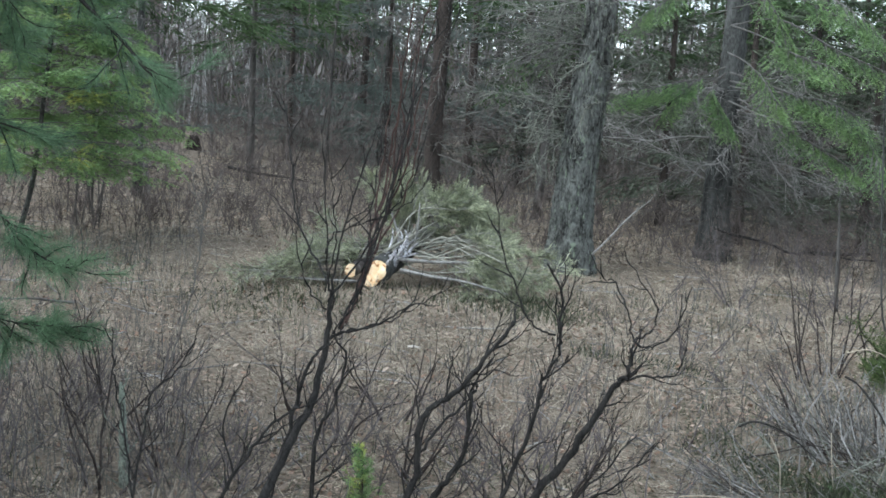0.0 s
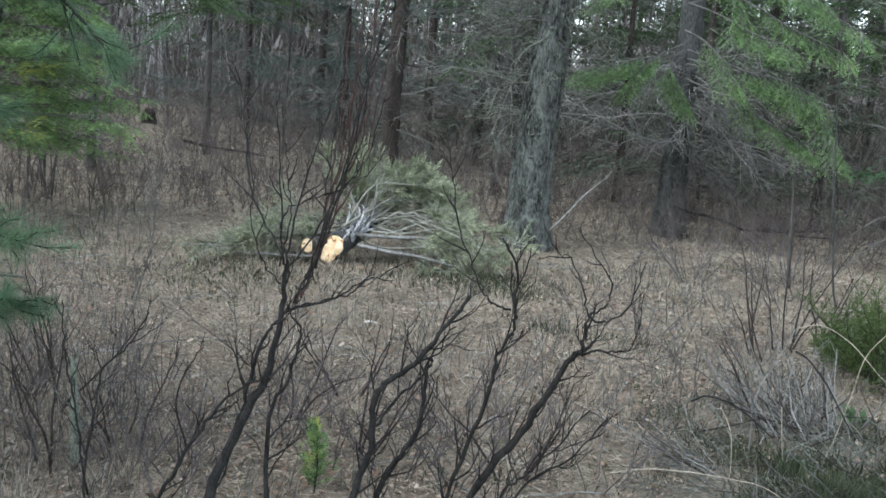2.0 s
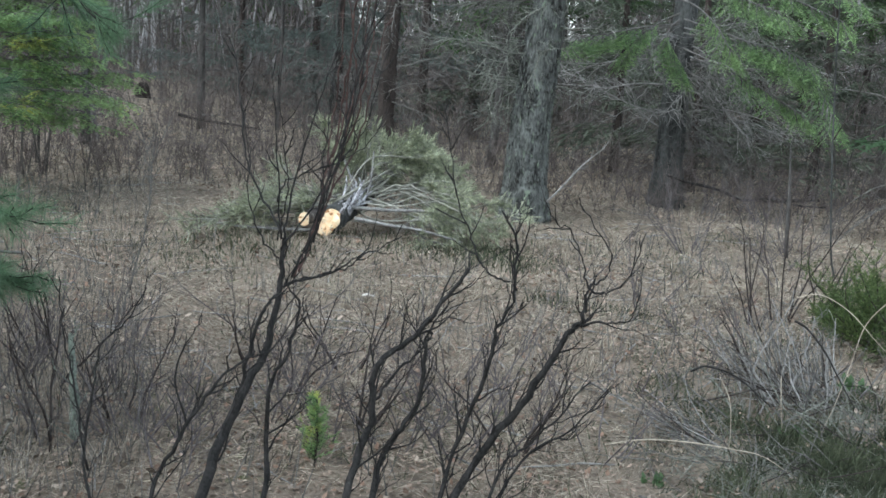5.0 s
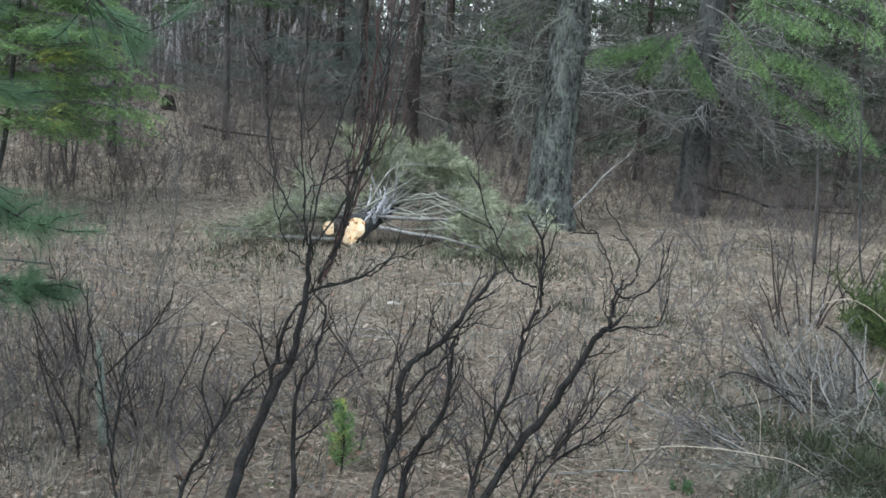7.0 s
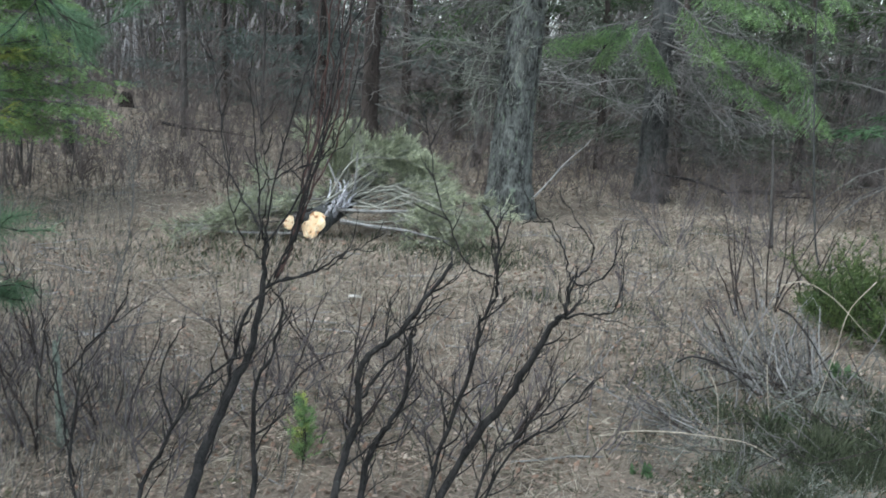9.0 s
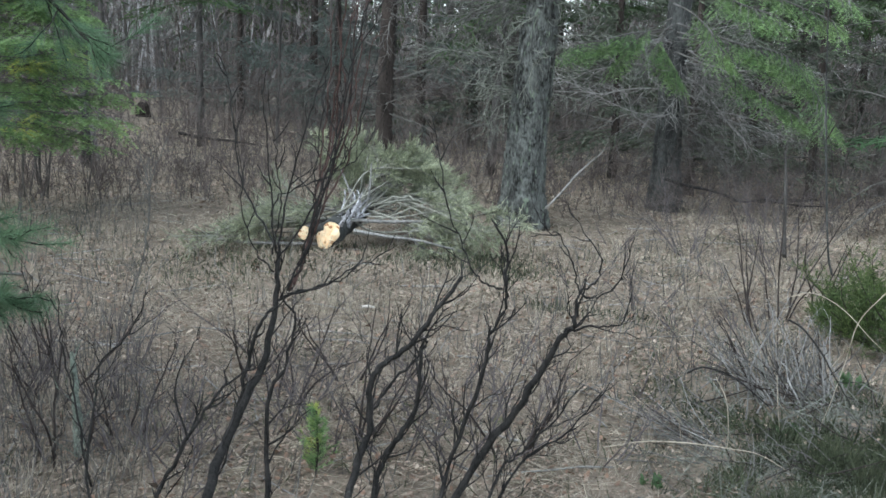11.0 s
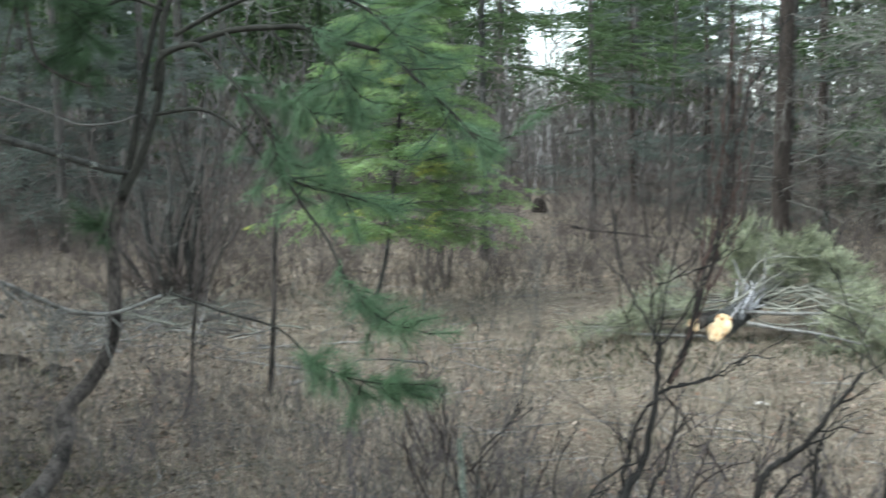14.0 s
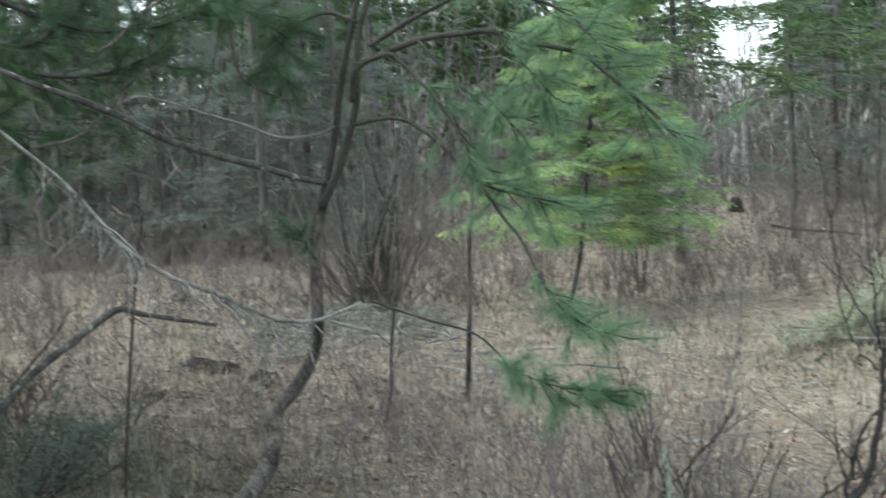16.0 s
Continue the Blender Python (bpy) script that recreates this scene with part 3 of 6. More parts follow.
def red_pine():
    rng = np.random.default_rng(5)
    x, y = (-1.02, 15.84)
    tree = root("pine_tree", x, y, "tall pine with dark reddish scaly bark", "tree", "old trees of the wood edge")
    line = smooth_line([(-1.02, 15.95, -0.05), (-1.04, 15.95, 0.76), (-1.03, 15.95, 1.76), (-1.00, 15.95, 2.73), (-0.99, 15.95, 3.92), (-1.05, 15.95, 5.83)], 16)
    line[0][2] = gz(x, y) - 0.06
    b = Build()
    b.tube(line, [0.17, 0.125, 0.115, 0.105, 0.10, 0.09], 20, True, 0.22, rng)
    part("trunk", b, BARK_PINE, tree, smooth=True)
    for _ in range(34):
        b = Build()
        dead_boughs(b, rng, line, 0.6, 3.6, 1, 1.2, -0.02, 1, 0.012)
        part("dead_bough", b, BRUSH, tree)


red_pine()


def hemlock():
    """The dark trunk behind with green hanging sprays and grey dead twigs under them."""
    rng = np.random.default_rng(8)
    x, y = (2.79, 13.91)
    tree = root("hemlock_tree", x, y, "hemlock with drooping green sprays above grey dead boughs", "tree", "old trees of the wood edge")
    line = smooth_line([(2.81, 14.00, -0.04), (2.80, 14.00, 0.57), (2.80, 14.00, 1.60), (2.82, 13.99, 2.60), (2.81, 14.00, 3.58), (2.70, 14.02, 5.59)], 16)
    line[0][2] = gz(x, y) - 0.06
    b = Build()
    b.tube(line, [0.26, 0.185, 0.165, 0.15, 0.13, 0.10], 24, True, 0.12, rng)
    part("trunk", b, BARK_DIM, tree, smooth=True)
    # green boughs: from the trunk to where each ends
    def green_bough(pts):
        w = smooth_line(pts, 5)
        bt, bn = Build(), Build()
        bt.tube(w, [0.012, 0.005], 5)
        for k in range(len(w) // 2 - 2, len(w)):
            for _ in range(5):
                d = unit(w[k] - w[k - 1])
                sd = unit(np.cross(d, [0, 0, 1])) * (1 if rng.random() < 0.5 else -1)
                spray(bt, bn, rng, w[k], d * 0.7 + sd * 0.6 + np.array([0, 0, -0.3]), 0.14 + 0.28 * rng.random() ** 1.5, 0.05, 0.034, 0.009, 0.7)
        twigs(bt, rng, w, 0.004, 0, 0.12, 0.4, -0.3, 3, 0.9, 0.1)
        bough = part("bough", bt, DEADWOOD, tree)
        part("needles", bn, HEMLOCK, bough)

    green_bough([(2.60, 13.24, 2.30), (2.38, 13.28, 2.24), (2.11, 13.32, 2.19), (1.78, 13.37, 2.14), (1.41, 13.42, 2.05)])
    green_bough([(2.54, 12.94, 2.34), (2.45, 12.96, 2.24), (2.42, 12.97, 2.10), (2.50, 12.96, 1.96), (2.60, 12.93, 1.80)])
    green_bough([(2.55, 13.04, 2.42), (2.34, 13.08, 2.30), (2.15, 13.12, 2.16), (2.00, 13.14, 1.98)])
    green_bough([(2.58, 13.14, 2.30), (2.20, 13.19, 2.24), (1.90, 13.23, 2.17), (1.62, 13.25, 2.05)])
    green_bough([(2.50, 12.75, 2.57), (2.64, 12.41, 2.46), (2.78, 12.08, 2.27), (2.90, 11.84, 2.02)])
    green_bough([(2.59, 12.93, 2.35), (2.86, 12.47, 2.24), (3.13, 11.99, 2.12), (3.37, 11.72, 2.07), (3.59, 11.44, 1.96)])
    green_bough([(2.60, 12.93, 2.25), (3.05, 12.42, 2.14), (3.49, 11.89, 1.95), (3.75, 11.60, 1.77), (3.90, 11.34, 1.43)])
    green_bough([(2.60, 12.93, 2.19), (3.11, 12.41, 2.10), (3.46, 12.00, 2.00), (3.75, 11.71, 1.87)])
    green_bough([(2.60, 12.93, 2.02), (3.01, 12.43, 1.82), (3.35, 11.93, 1.61), (3.68, 11.62, 1.39)])
    green_bough([(2.51, 12.75, 2.88), (2.77, 12.28, 2.74), (2.99, 11.61, 2.53), (3.28, 11.33, 2.42)])
    green_bough([(2.51, 12.75, 2.88), (2.94, 12.24, 2.93), (3.37, 11.51, 2.60), (3.81, 11.16, 2.38)])
    green_bough([(2.50, 12.75, 3.07), (2.99, 12.03, 3.15), (3.46, 11.48, 2.89), (3.87, 10.92, 2.59)])
    green_bough([(2.28, 12.75, 3.66), (1.97, 12.60, 3.31), (1.72, 12.54, 3.10), (1.47, 12.47, 2.93)])
    green_bough([(2.42, 12.73, 3.54), (2.59, 12.29, 3.38), (2.79, 11.93, 3.00), (2.97, 11.79, 2.64)])
    green_bough([(2.40, 12.73, 3.73), (2.82, 12.03, 3.48), (3.19, 11.52, 3.16), (3.58, 11.20, 2.87)])
    # dead grey boughs: short ones round the trunk, long hanging ones towards the clearing
    for k in range(20):
        b = Build()
        dead_boughs(b, rng, line, 0.3, 2.4, 1, 0.6, -0.05, 1, 0.008, None, 0.08)
        part("dead_bough", b, DEADWOOD if k % 3 else OLIVE_TWIG, tree)
    for k in range(32):
        b = Build()
        dead_boughs(b, rng, line, 0.9, 2.3, 1, 1.35, -0.05, 1, 0.012, -0.5 if k % 4 else np.pi + 0.3, 0.06, -0.35)
        part("dead_bough", b, GREY_TWIG if k % 3 else DEADWOOD, tree)


hemlock()


# ---- felled pine ----
def felled_pine():
    rng = np.random.default_rng(31)
    bx, by = (-1.14, 10.27)
    tree = root("felled_pine", bx, by, "felled pine with fresh orange cut end and dull needles", "felled tree")
    butt = np.array([(-1.13, 9.92, 0.19)][0])
    axis = unit((0.22, 0.96, 0.10))
    line = np.array([butt + axis * s for s in (0, 0.25, 0.6, 1.2, 2.0, 3.0)])
    b = Build()
    b.tube(smooth_line(line, 5), [0.128, 0.118, 0.108, 0.09, 0.065, 0.03], 20, True, 0.14, rng)
    trunk = part("trunk", b, BARK_DIM, tree, smooth=True)
    # tilted, slightly domed saw cut with a torn hinge
    u = unit(np.cross(axis, (0, 0, 1)))
    w = np.cross(u, axis)
    v, f = [butt - axis * 0.028], []
    n = 28
    for ring_r, out in ((0.55, 0.024), (0.98, 0.012)):
        for k in range(n):
            a = 2 * np.pi * k / n
            rr = 0.122 * ring_r * (1 + 0.17 * np.cos(2 * (a - 0.85)) - 0.34 * np.exp(-((a - 2.5) / 0.5) ** 2) - 0.14 * np.exp(-((a - 5.6) / 0.4) ** 2) + 0.06 * rng.random())
            v.append(butt + u * np.cos(a) * rr + w * np.sin(a) * rr * 0.98 - axis * (out + (0.045 if math.sin(a - 0.6) < -0.1 else 0.0) + 0.012 * rng.random()))
    for k in range(n):
        j = (k + 1) % n
        f += [(0, 1 + k, 1 + j), (1 + k, 1 + n + k, 1 + n + j), (1 + k, 1 + n + j, 1 + j)]
    cb = Build()
    cb.add(v, f)
    part("cut_face", cb, CUT, trunk, "fresh orange sawn end")
    # smaller second stem with its own cut
    b2 = np.array([(-1.35, 9.84, 0.21)][0])
    line2 = np.array([b2, b2 + unit((0.2, 0.9, 0.02)) * 0.25, b2 + unit((0.25, 0.9, 0.04)) * 0.5])
    b = Build()
    b.tube(line2, [0.062, 0.06, 0.05], 14, True, 0.05, rng)
    stem = part("side_stem", b, BARK_YOUNG, tree, smooth=True)
    v, f = [b2 + np.array([0, -0.02, 0])], []
    for k in range(16):
        a = 2 * np.pi * k / 16
        v.append(b2 + np.array([np.cos(a) * 0.056, -0.016 + 0.012 * np.cos(a), np.sin(a) * 0.066]))
    for k in range(16):
        f.append((0, 1 + (k + 1) % 16, 1 + k))
    cb = Build()
    cb.add(v, f)
    part("cut_face", cb, CUT, stem, "fresh orange sawn end")
    return tree, trunk, rng, line, butt, axis


def fan_bough(tree, rng, start, end, arch, r0=0.02, dense=1.0):
    """A pale bare bough that arches over, forks, and ends in feathered, bottle-brush shoots."""
    bt, bn = Build(), Build()

    def brush(line, m, ln):
        q = rng.random(m)
        c = np.stack([np.interp(q, np.linspace(0, 1, len(line)), line[:, i]) for i in range(3)], -1)
        tip = c + (unit(line[-1] - line[0]) * 1.0 + rng.normal(size=(m, 3)) * 0.45) * (ln * (0.7 + 0.6 * rng.random((m, 1))))
        bn.blades(c, tip, 0.007, rng)

    def limb(p, q, lift, r, bare):
        span = q - p
        total = np.linalg.norm(span)
        up = np.array([0, 0, lift * total])
        w = smooth_line([p, p + span * 0.3 + up * 0.6 + rng.normal(size=3) * 0.05 * total, p + span * 0.68 + up + rng.normal(size=3) * 0.08 * total, q], 6)
        bt.tube(w, [r, r * 0.8, r * 0.55, r * 0.3], 5)
        twigs(bt, rng, w, r * 0.35, 0, 0.13, 0.26, 0.1, 3, 0.9, 0.12)
        flat = unit(np.cross(span, rng.normal(size=3)))
        first = int(len(w) * bare)
        for k in range(first, len(w)):
            d = unit(w[k] - w[k - 1])
            for sg in (1, -1):
                if rng.random() < 0.8:
                    ln = (0.07 + 0.13 * rng.random()) * (1.2 - 0.5 * (k - first) / (len(w) - first))
                    e = wander(rng, w[k], d * 0.9 + flat * sg * 0.65 + rng.normal(size=3) * 0.3, ln, 3, 0.1, 0.03)
                    bt.tube(e, [0.0045, 0.003], 3, False)
                    brush(e, int(38 * dense), 0.042)
        brush(w[-4:], int(50 * dense), 0.05)
        return w

    w = limb(start, end, arch, r0, 0.6 + 0.12 * rng.random())
    total = np.linalg.norm(end - start)
    for _ in range(2):
        k = int(len(w) * (0.35 + 0.3 * rng.random()))
        limb(w[k], w[k] + (unit(w[k + 1] - w[k]) + rng.normal(size=3) * 0.28) * total * (0.16 + 0.18 * rng.random()), 0.08, r0 * 0.5, 0.5)
    bough = part("bough", bt, FELLED_BARK if rng.random() < 0.85 else DEADWOOD, tree)
    part("needles", bn, DULL, bough)


def felled_fan():
    tree, trunk, rng, line, butt, axis = felled_pine()
    hub = butt + np.array([0.17, 0.55, 0.10])
    # count, from and to angle, reach across and up, depth of the tips, arch, fullness
    fans = ((22, -12, 80, 1.28, 0.80, 0.0, 0.9, 0.14, 1.0), (8, 72, 118, 0.9, 0.76, -0.1, 0.9, 0.06, 0.9), (9, 180, 206, 1.6, 0.5, -0.95, -0.2, 0.02, 0.55),
            (4, 160, 180, 1.0, 0.3, -0.6, 0.1, 0.04, 0.5), (9, -26, 0, 1.55, 0.75, -0.75, 0.0, 0.04, 0.7))
    for count, lo, hi, wide, high, y0, y1, arch, dense in fans:
        for k in range(count):
            a, q = radians(lo + (hi - lo) * (k + rng.random()) / count + 5 * rng.normal()), 0.55 + 0.45 * rng.random() ** 0.5
            start = hub + axis * (0.9 * rng.random() - 0.3) + rng.normal(size=3) * 0.05
            end = hub + np.array([math.cos(a) * wide * q, y0 + (y1 - y0) * rng.random(), math.sin(a) * high * q - 0.05])
            end[2] = max(0.05 + gz(end[0], end[1]), end[2])
            fan_bough(tree, rng, start, end, arch * (0.3 + 1.2 * rng.random()), 0.008 + 0.009 * rng.random() ** 2, dense)
    # long pale limbs that arch bare through the fan
    for k in range(6):
        a = radians(-8 + 16 * k + 9 * rng.normal())
        end = hub + np.array([math.cos(a) * (0.8 + 0.5 * rng.random()), -0.25 + 0.6 * rng.random(), math.sin(a) * (0.5 + 0.25 * rng.random())])
        mid = hub * 0.45 + end * 0.55 + np.array([0, 0, 0.09 + 0.08 * rng.random()])
        b = Build()
        w = smooth_line([hub + rng.normal(size=3) * 0.05, mid, end], 8)
        b.tube(w + rng.normal(size=w.shape) * 0.008, [0.011, 0.008, 0.004], 6)
        twigs(b, rng, w, 0.005, 0, 0.12, 0.2, 0.1, 3, 0.9, 0.3)
        part("bare_bough", b, FELLED_BARK, tree)
    for pts, r in (([(-0.95, 10.14, 0.30), (-0.59, 10.16, 0.29), (-0.24, 10.18, 0.30), (0.06, 10.18, 0.25)], 0.02), ([(-0.90, 9.94, 0.23), (-0.57, 9.96, 0.18), (-0.28, 9.98, 0.15), (0.13, 9.98, 0.06)], 0.018), ([(-1.22, 10.01, 0.08), (-1.69, 9.94, 0.08), (-2.05, 9.87, 0.10), (-2.35, 9.81, 0.15)], 0.016),
                   ([(-0.91, 10.34, 0.30), (-0.98, 10.33, 0.54), (-1.07, 10.33, 0.76)], 0.015), ([(-0.83, 10.35, 0.36), (-0.79, 10.35, 0.58), (-0.78, 10.35, 0.83)], 0.012)):
        b = Build()
        w = smooth_line(pts, 5)
        b.tube(w, [r, r * 0.5], 7)
        twigs(b, rng, w, 0.006, 0, 0.15, 0.25)
        part("bare_bough", b, GREY_TWIG, tree)


felled_fan()


def bark_shards():
    rng = np.random.default_rng(33)
    tree = bpy.data.objects["felled_pine"]
    c = np.array([(-0.95, 10.19, 0.30)][0])
    for k in range(20):
        b = Build()
        p = c + rng.normal(size=3) * np.array([0.07, 0.12, 0.05])
        w = wander(rng, p, (0.3 * rng.normal() + 0.2, 0.3, 0.4 + rng.random()), 0.12 + 0.2 * rng.random(), 4, 0.25)
        b.tube(w, [0.02, 0.013, 0.005], 5, True, 0.4, rng)
        part("bark_shard", b, PALE, tree)


bark_shards()


def wood_chip():
    x, y = (-0.57, 7.66)
    b = Build()
    z = gz(x, y) + 0.045
    b.tube([(x - 0.045, y, z), (x, y + 0.004, z + 0.006), (x + 0.05, y - 0.003, z)], [0.010, 0.014, 0.008], 6)
    tagged(part("wood_chip", b, CHIP), "pale splinter of wood on the dead grass", "wood chip")


wood_chip()


# ---- near shrub ----
class Shrub:
    """A bare shrub grown stem by stem."""

    def __init__(self, name, x, y, seed, label, twig_len, every, depth, material=None, group=""):
        self.rng, self.twig, self.material = np.random.default_rng(seed), (depth, every, twig_len), material or BARK_DARK
        self.root = root(name, x, y, label, "shrub", group)

    def stem(self, r, pts):
        rng, w = self.rng, smooth_line(pts, 5)
        w = w + rng.normal(size=w.shape) * 0.004
        b = Build()
        r = r * (0.97 if r > 0.0095 else 0.82)
        b.tube(w, [r, r * 0.8, r * 0.6, r * 0.38], 7, True, 0.14, rng)
        depth, every, length = self.twig if r > 0.0052 else (1, self.twig[1] * 1.25, self.twig[2] * 0.7)
        twigs(b, rng, w, 0.0066 if r > 0.0075 else 0.0044, depth, every, length * 0.85, 0.8, 4)
        part("stem", b, self.material, self.root, smooth=True)


first = [(-0.91, 3.57, -0.09), (-0.88, 3.88, 0.24), (-0.82, 4.05, 0.42), (-0.73, 4.17, 0.63), (-0.69, 4.23, 0.87), (-0.68, 4.23, 1.07)][0]
shrub = Shrub("bare_shrub", first[0], first[1], 41, "leafless dark-barked shrub with long crooked upright stems", 0.3, 0.11, 2, group="bare shrubs in front")
shrub.stem(0.025, [(-0.91, 3.57, -0.09), (-0.88, 3.88, 0.24), (-0.82, 4.05, 0.42), (-0.73, 4.17, 0.63), (-0.69, 4.23, 0.87), (-0.68, 4.23, 1.07)])
shrub.stem(0.006, [(-0.68, 4.23, 1.07), (-0.70, 4.22, 1.14), (-0.84, 4.40, 1.30), (-0.90, 4.49, 1.45), (-0.94, 4.59, 1.63), (-0.99, 4.68, 1.81), (-1.03, 4.67, 1.88)])
shrub.stem(0.008, [(-0.68, 4.23, 0.89), (-0.61, 4.24, 0.92), (-0.51, 4.25, 0.95), (-0.42, 4.26, 1.00), (-0.33, 4.27, 1.07)])
shrub.stem(0.006, [(-0.68, 4.23, 1.07), (-0.66, 4.23, 1.24), (-0.61, 4.24, 1.47), (-0.55, 4.25, 1.70), (-0.48, 4.25, 1.88)])
shrub.stem(0.006, [(-0.64, 4.23, 0.94), (-0.56, 4.24, 1.13), (-0.51, 4.25, 1.29), (-0.46, 4.26, 1.49), (-0.41, 4.26, 1.75), (-0.36, 4.27, 2.02), (-0.29, 4.27, 2.17), (-0.20, 4.28, 2.34)])
shrub.stem(0.0055, [(-0.68, 4.18, 1.06), (-0.57, 4.19, 1.23), (-0.47, 4.20, 1.46), (-0.43, 4.21, 1.68), (-0.38, 4.21, 1.88), (-0.27, 4.22, 2.11), (-0.22, 4.22, 2.32)])
shrub.stem(0.0045, [(-0.68, 4.18, 1.11), (-0.70, 4.17, 1.36), (-0.72, 4.17, 1.58), (-0.74, 4.17, 1.77)])
shrub.stem(0.011, [(-0.88, 4.14, 0.28), (-0.81, 4.15, 0.52), (-0.76, 4.16, 0.76), (-0.71, 4.17, 0.85), (-0.68, 4.18, 0.88)])
shrub.stem(0.0042, [(-0.70, 4.25, 1.08), (-0.69, 4.25, 1.19), (-0.67, 4.25, 1.31), (-0.69, 4.25, 1.42), (-0.70, 4.25, 1.53), (-0.73, 4.24, 1.71)])
shrub.stem(0.005, [(-0.60, 4.26, 1.04), (-0.54, 4.27, 1.24), (-0.49, 4.28, 1.42), (-0.44, 4.28, 1.54), (-0.41, 4.29, 1.74), (-0.39, 4.29, 1.94)])
shrub.stem(0.005, [(-0.61, 4.26, 0.99), (-0.56, 4.27, 1.10), (-0.52, 4.27, 1.28), (-0.48, 4.28, 1.39), (-0.38, 4.29, 1.54), (-0.34, 4.29, 1.72), (-0.30, 4.29, 1.92)])
shrub.stem(0.0042, [(-0.71, 4.25, 1.24), (-0.68, 4.25, 1.32), (-0.57, 4.27, 1.37), (-0.44, 4.28, 1.43), (-0.36, 4.29, 1.49), (-0.29, 4.29, 1.62)])
shrub.stem(0.005, [(-0.62, 4.26, 0.92), (-0.51, 4.27, 0.95), (-0.42, 4.28, 0.98), (-0.35, 4.29, 1.04), (-0.25, 4.30, 1.09), (-0.21, 4.30, 1.17)])
shrub.stem(0.0042, [(-0.56, 4.27, 1.08), (-0.54, 4.27, 1.31), (-0.53, 4.27, 1.49), (-0.51, 4.27, 1.72), (-0.50, 4.28, 1.89)])
shrub.stem(0.0042, [(-0.70, 4.25, 1.01), (-0.77, 4.24, 1.09), (-0.82, 4.23, 1.24), (-0.83, 4.23, 1.42), (-0.85, 4.22, 1.59)])
# its young shoots: long, straight and reddish
shrub.material, shrub.twig = RED_TWIG, (1, 0.13, 0.16)
shrub.stem(0.0078, [(-0.63, 4.26, 0.93), (-0.59, 4.32, 1.07), (-0.55, 4.37, 1.23), (-0.51, 4.48, 1.52), (-0.48, 4.48, 1.78), (-0.45, 4.48, 2.07), (-0.42, 4.49, 2.36)])
shrub.stem(0.0068, [(-0.62, 4.26, 0.95), (-0.58, 4.32, 1.05), (-0.52, 4.37, 1.25), (-0.48, 4.48, 1.48), (-0.42, 4.48, 1.74), (-0.41, 4.49, 2.05), (-0.36, 4.50, 2.32)])
shrub.stem(0.0062, [(-0.58, 4.32, 1.07), (-0.54, 4.37, 1.32), (-0.53, 4.47, 1.57), (-0.51, 4.48, 1.80), (-0.50, 4.48, 2.07)])
shrub.stem(0.0062, [(-0.55, 4.37, 1.23), (-0.48, 4.48, 1.43), (-0.42, 4.48, 1.62), (-0.39, 4.49, 1.85), (-0.37, 4.49, 2.08), (-0.31, 4.50, 2.33)])
shrub.stem(0.0056, [(-0.52, 4.42, 1.41), (-0.48, 4.48, 1.60), (-0.47, 4.48, 1.80), (-0.43, 4.48, 1.99), (-0.42, 4.49, 2.10)])
shrub.stem(0.0056, [(-0.53, 4.37, 1.24), (-0.45, 4.48, 1.41), (-0.39, 4.49, 1.60), (-0.37, 4.49, 1.79), (-0.32, 4.49, 1.99)])
shrub.stem(0.0056, [(-0.49, 4.48, 1.50), (-0.44, 4.48, 1.71), (-0.46, 4.48, 1.87), (-0.48, 4.48, 2.05)])
first = [(-1.10, 3.62, -0.15)][0]
shrub = Shrub("bare_shrub", first[0], first[1], 45, "leafless dark shrub with crooked spreading stems", 0.26, 0.085, 2, group="bare shrubs in front")
shrub.stem(0.010, [(-1.10, 3.62, -0.15), (-1.07, 3.84, 0.19), (-0.98, 3.86, 0.38), (-0.90, 3.88, 0.53), (-0.81, 3.90, 0.64), (-0.72, 3.92, 0.71)])
shrub.stem(0.008, [(-1.15, 3.61, -0.15), (-1.35, 3.86, 0.16), (-1.36, 3.96, 0.45), (-1.33, 3.97, 0.66), (-1.24, 4.00, 0.77), (-1.17, 4.02, 0.90)])
shrub.stem(0.006, [(-1.34, 3.86, 0.21), (-1.38, 3.85, 0.49), (-1.41, 3.84, 0.69), (-1.43, 3.83, 0.83), (-1.44, 3.83, 0.97)])
shrub.stem(0.006, [(-1.01, 4.06, 0.34), (-1.06, 4.05, 0.54), (-1.02, 4.06, 0.67), (-0.96, 4.07, 0.79)])
first = [(-0.39, 3.66, -0.14), (-0.34, 3.97, 0.20), (-0.28, 4.07, 0.41), (-0.28, 4.07, 0.59), (-0.24, 4.07, 0.67), (-0.13, 4.08, 0.76), (-0.07, 4.08, 0.84), (0.01, 4.08, 0.96), (0.07, 4.08, 1.05)][0]
shrub = Shrub("bare_shrub", first[0], first[1], 42, "leafless dark shrub with crooked lichen-spotted stems", 0.32, 0.085, 2, group="bare shrubs in front")
shrub.stem(0.018, [(-0.39, 3.66, -0.14), (-0.34, 3.97, 0.20), (-0.28, 4.07, 0.41), (-0.28, 4.07, 0.59), (-0.24, 4.07, 0.67), (-0.13, 4.08, 0.76), (-0.07, 4.08, 0.84), (0.01, 4.08, 0.96), (0.07, 4.08, 1.05)])
shrub.stem(0.016, [(-0.28, 3.77, -0.13), (-0.24, 4.07, 0.21), (-0.17, 4.08, 0.36), (-0.10, 4.08, 0.49), (-0.08, 4.08, 0.69), (-0.06, 4.08, 0.80)])
